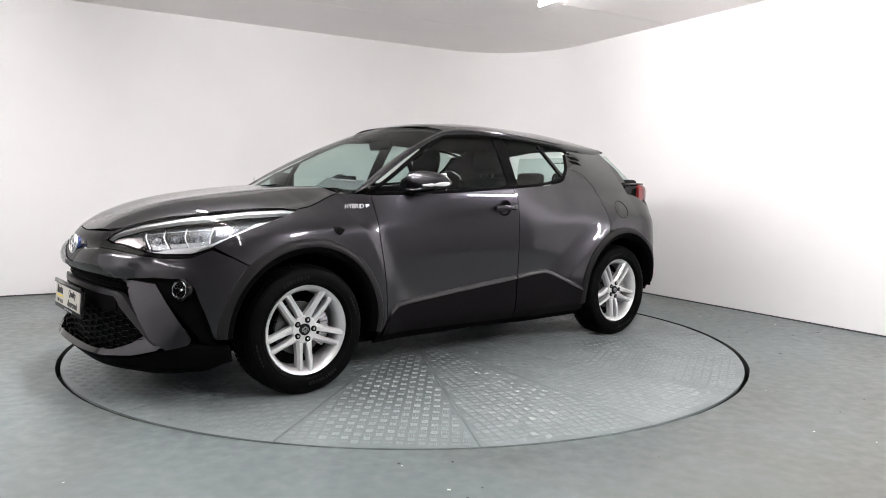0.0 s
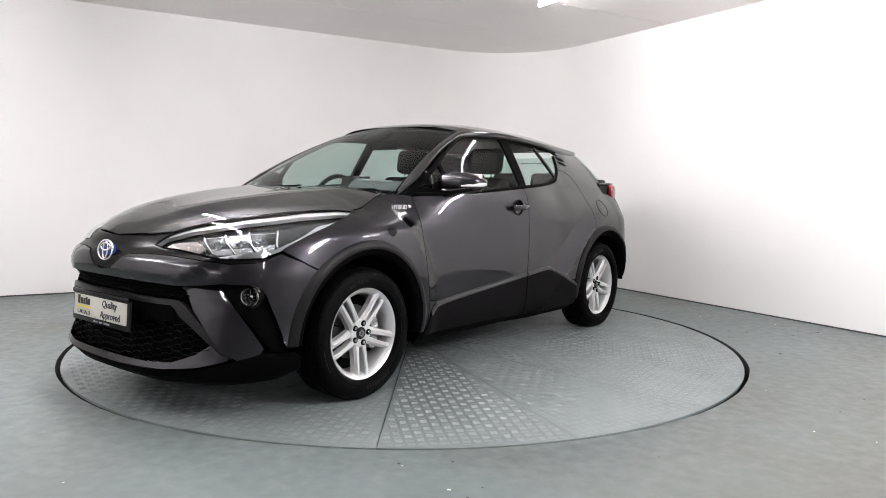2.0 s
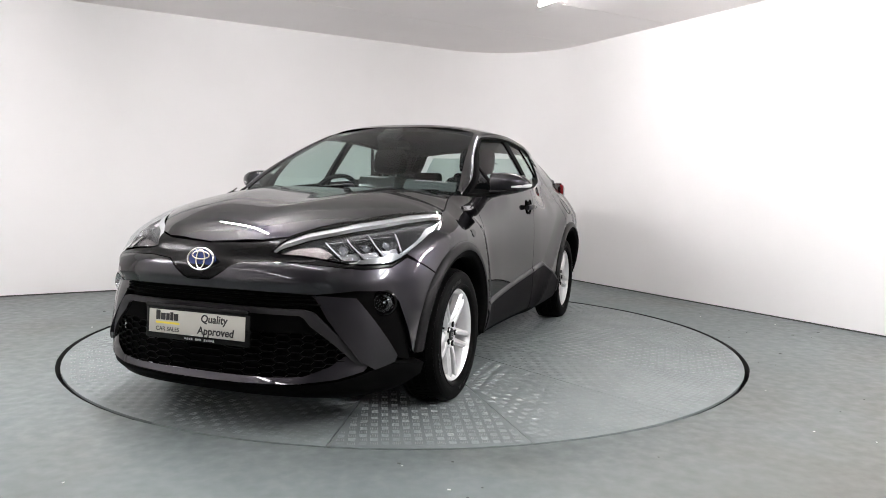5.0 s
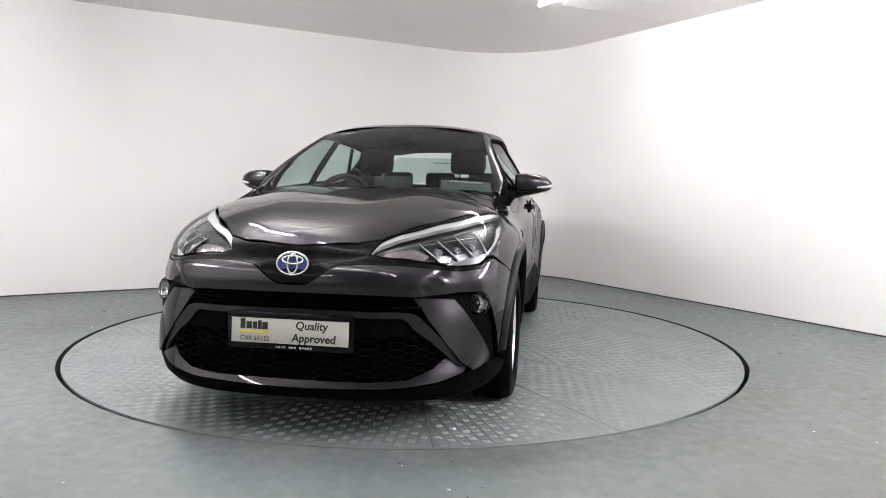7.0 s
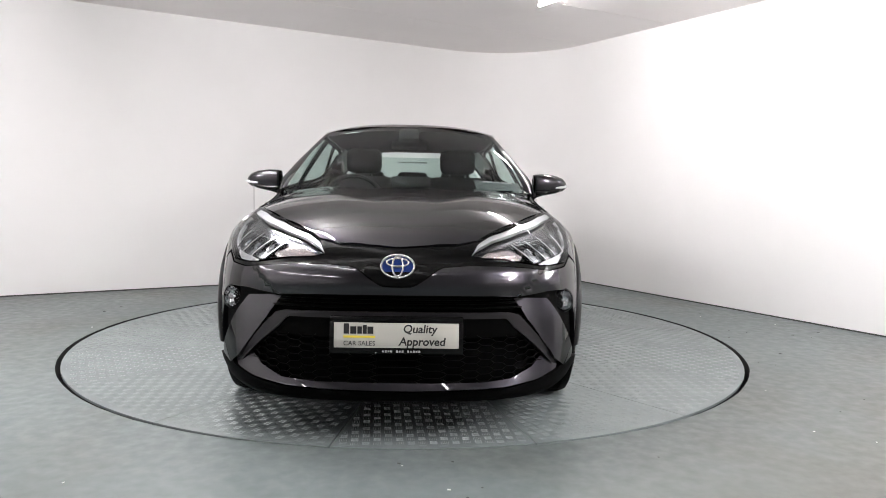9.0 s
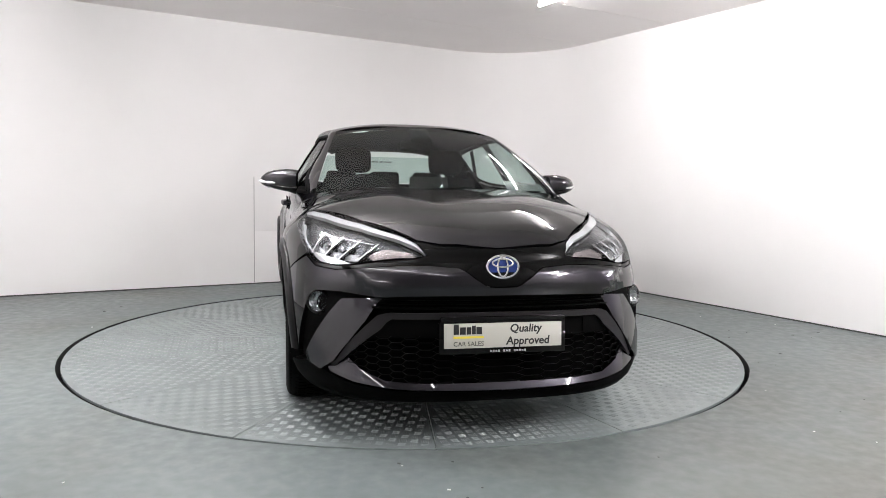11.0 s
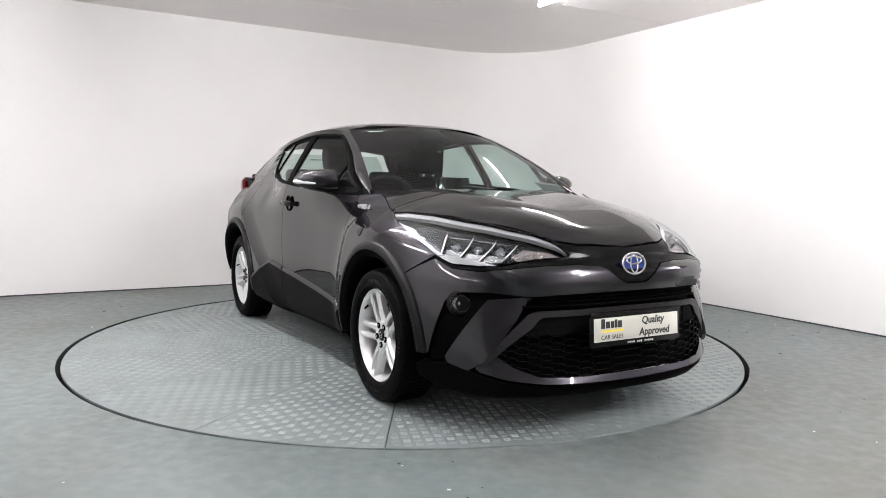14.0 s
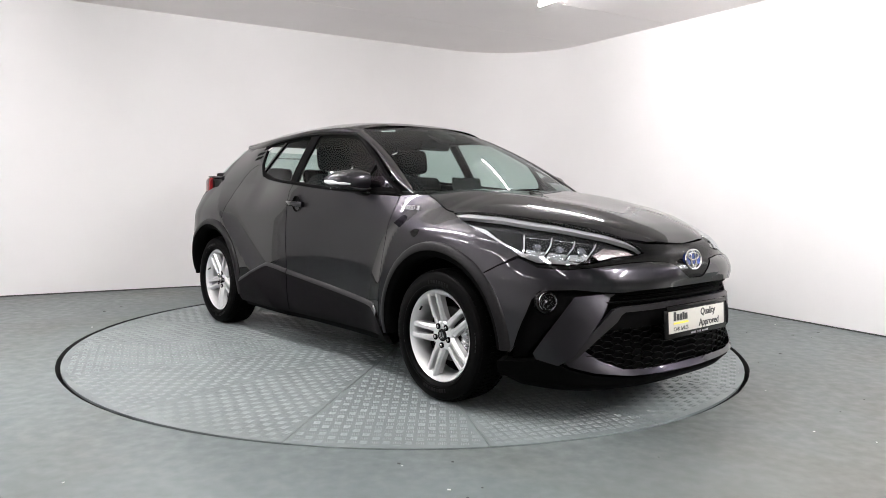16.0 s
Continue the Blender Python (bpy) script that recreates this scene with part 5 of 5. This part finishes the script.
def seat(car, x, y):
    """A front seat with bolsters and a headrest."""
    m = pose(x, y, .50)
    bm = box_bm((.52, .50, .16), .05, m @ pose(0, 0, .0), 3)
    base = from_bm("front_seat", bm, FABRIC, car, "black cloth front seat", smooth=True)
    bm = box_bm((.14, .46, .62), .06, m @ pose(-.30, 0, .36, 0, -14, 0), 3)
    for s in (1, -1):
        box_bm((.12, .09, .50), .04, m @ pose(-.25, s * .22, .33, 0, -14, 0), 2, bm)
    from_bm("backrest", bm, FABRIC, base, smooth=True)
    from_bm("headrest", box_bm((.11, .27, .19), .05, m @ pose(-.41, 0, .78, 0, -10, 0), 3), FABRIC, base, smooth=True)
    for s in (1, -1):
        bar("headrest_post", [m @ Vector((-.385, s * .06, .64)), m @ Vector((-.40, s * .06, .72))], .006, SATIN, base)


def cabin(car):
    """What shows through the glass: dashboard, wheel, seats, screen, mirror."""
    rows = [((.50, 0, .90), (0, .70, 0), (0, 0, .10)), ((.62, 0, .94), (0, .72, 0), (0, 0, .09)), ((.85, 0, .955), (0, .71, 0), (0, 0, .085)), ((1.0, 0, .96), (0, .66, 0), (0, 0, .075)), ((1.08, 0, .96), (0, .6, 0), (0, 0, .06))]
    dash = shell("dashboard", rows, DASH, car, "black dashboard", power=5)
    box("cowl", (.20, .30, .06), pose(.60, -.36, 1.03), DASH, dash, .02)
    screen = box("display", (.02, .25, .135), pose(.575, .02, 1.085, 0, -12, 0), GLOSS_BLACK, car, .01, "upright black display on the dashboard")
    bm = bmesh.new()
    m = pose(.44, -.36, .985, 0, 65, 0)
    n, k2 = 40, 8
    vs = [[bm.verts.new(m @ Vector(((.185 + .016 * math.cos(2 * math.pi * j / k2)) * math.cos(2 * math.pi * i / n), (.185 + .016 * math.cos(2 * math.pi * j / k2)) * math.sin(2 * math.pi * i / n), .016 * math.sin(2 * math.pi * j / k2)))) for j in range(k2)] for i in range(n)]
    for i in range(n):
        for j in range(k2):
            bm.faces.new((vs[i][j], vs[(i + 1) % n][j], vs[(i + 1) % n][(j + 1) % k2], vs[i][(j + 1) % k2]))
    box_bm((.12, .16, .05), .02, m, 2, bm)
    box_bm((.03, .36, .02), .005, m, 1, bm)
    from_bm("steering_wheel", bm, DASH, car, "black steering wheel", smooth=True)
    seat(car, -.02, .36)
    seat(car, -.02, -.36)
    bench = from_bm("rear_seat", box_bm((.50, 1.25, .16), .05, pose(-.85, 0, .55), 3), FABRIC, car, "black cloth rear bench", smooth=True)
    from_bm("backrest", box_bm((.14, 1.25, .55), .05, pose(-1.15, 0, .84, 0, -18, 0), 3), FABRIC, bench, smooth=True)
    for y in (-.38, 0, .38):
        from_bm("headrest", box_bm((.09, .26, .13), .035, pose(-1.25, y, 1.15, 0, -12, 0), 3), FABRIC, bench, smooth=True)
    box("cabin_floor", (2.7, 1.5, .04), pose(-.45, 0, .36), DASH, car)
    box("parcel_shelf", (.50, 1.2, .03), pose(-1.50, 0, 1.02), DASH, car)
    for s in (1, -1):
        box("door_lining", (1.55, .04, .50), pose(.0, s * .725, .76), DASH, car, .02)
        box("rear_lining", (.75, .05, .45), pose(-1.45, s * .62, .95), DASH, car, .02)
    box("room_mirror", (.03, .24, .065), pose(.27, 0, 1.365, 0, 8, 0), GLOSS_BLACK, car, .014, "black rear-view mirror")
    box("sensor_housing", (.16, .14, .05), pose(.33, 0, 1.425, 0, 24, 0), GLOSS_BLACK, car, .015)


# ---- turntable ----
def turntable():
    """Sixteen wedge plates of five-bar tread plate on a round frame."""
    n = 160
    v = []
    for r, z in ((0.0, -.012), (TABLE_R - .012, -.012), (TABLE_R - .012, -.05)):
        v += [(r * math.cos(2 * math.pi * k / n), r * math.sin(2 * math.pi * k / n), z) for k in range(n)]
    table = mk("turntable", v, [q[::-1] for q in grid_faces(3, n, True)], PIT, smooth=False)
    tagged(table, "round grey painted tread-plate turntable in the floor", "turntable")
    half, g = radians(11.25), .0022
    # one wedge with a rounded rim, then its raised bars
    rim = [(TABLE_R * math.cos(-half + 2 * half * k / 12), TABLE_R * math.sin(-half + 2 * half * k / 12)) for k in range(13)]
    flat = [(.02, 0)] + [(x - g * math.sin(half) * 0, y * (1 - g / (TABLE_R * math.sin(half)))) for x, y in rim]
    k = len(flat)
    v = [(x, y, 0) for x, y in flat] + [(x * 1.0005, y * 1.0005, -.004) for x, y in flat] + [(x * 1.0005, y * 1.0005, -.012) for x, y in flat]
    f = [tuple(range(k))] + [(i + k * j, i + k * j + k, (i + 1) % k + k * j + k, (i + 1) % k + k * j) for i in range(k) for j in (0, 1)]
    wedge = bpy.data.meshes.new("plate")
    wedge.from_pydata(v, [], f)
    wedge.materials.append(TREAD)
    v, f = [], []
    pitch = .048
    for i in range(int(TABLE_R / pitch) + 1):
        for j in range(-11, 12):
            cx, cy = (i + .5) * pitch, j * pitch
            for b in range(-2, 3):
                along = (i + j) % 2 == 0
                x, y = (cx, cy + b * .0076) if along else (cx + b * .0076, cy)
                if abs(y) + .016 > (x - .016) * math.tan(half) or math.hypot(x, y) > TABLE_R - .03:
                    continue
                h, wd = .0175, .0024
                ex, ey = (h, 0) if along else (0, h)
                px, py = (0, wd) if along else (wd, 0)
                q = len(v)
                v += [(x - ex, y - ey, 0), (x + px, y + py, 0), (x + ex, y + ey, 0), (x - px, y - py, 0),
                      (x - ex * .7, y - ey * .7, .0010), (x + ex * .7, y + ey * .7, .0010)]
                side = [(0, 4, 1), (1, 4, 5), (1, 5, 2), (2, 5, 3), (3, 5, 4), (3, 4, 0)]
                f += [tuple(q + c for c in (t if not along else t)) for t in side]
    bars = bpy.data.meshes.new("tread_bars")
    bars.from_pydata(v, [], f)
    bars.materials.append(TREAD_BAR)
    for m in range(16):
        plate = new("plate", wedge)
        plate.parent = table
        plate.matrix_basis = pose(0, 0, 0, 0, 0, 3.75 + 22.5 * m)
        top = new("tread", bars)
        top.parent = plate
        tagged(top, kind="stuff")
    return table


def car_things():
    car = new("car")
    tagged(car, "dark grey metallic compact crossover car on the turntable", "car")
    body(car)
    greenhouse(car)
    front(car)
    lamps(car)
    fittings(car)
    cabin(car)
    for x in (HUB_F, HUB_R):
        for s in (1, -1):
            wheel(car, x, s)
    return car


room()
floor()
lights()
wall_details()
TABLE = turntable()
CAR = car_things()


def motions():
    """The turntable and the car on it turn together at an even pace."""
    def heading(t):
        s = (t - 8) / 8
        return 263.35 + 5.717 * (t - 8) - .128 * s * s - .21 * s ** 3
    times = [float(k) for k in range(17)]
    walk(TABLE, [(t, pose(0, 0, 0, 0, 0, heading(t))) for t in times])
    walk(CAR, [(t, pose(0, 0, 0, 0, 0, heading(t)) @ pose(0, -.019, 0)) for t in times])


motions()
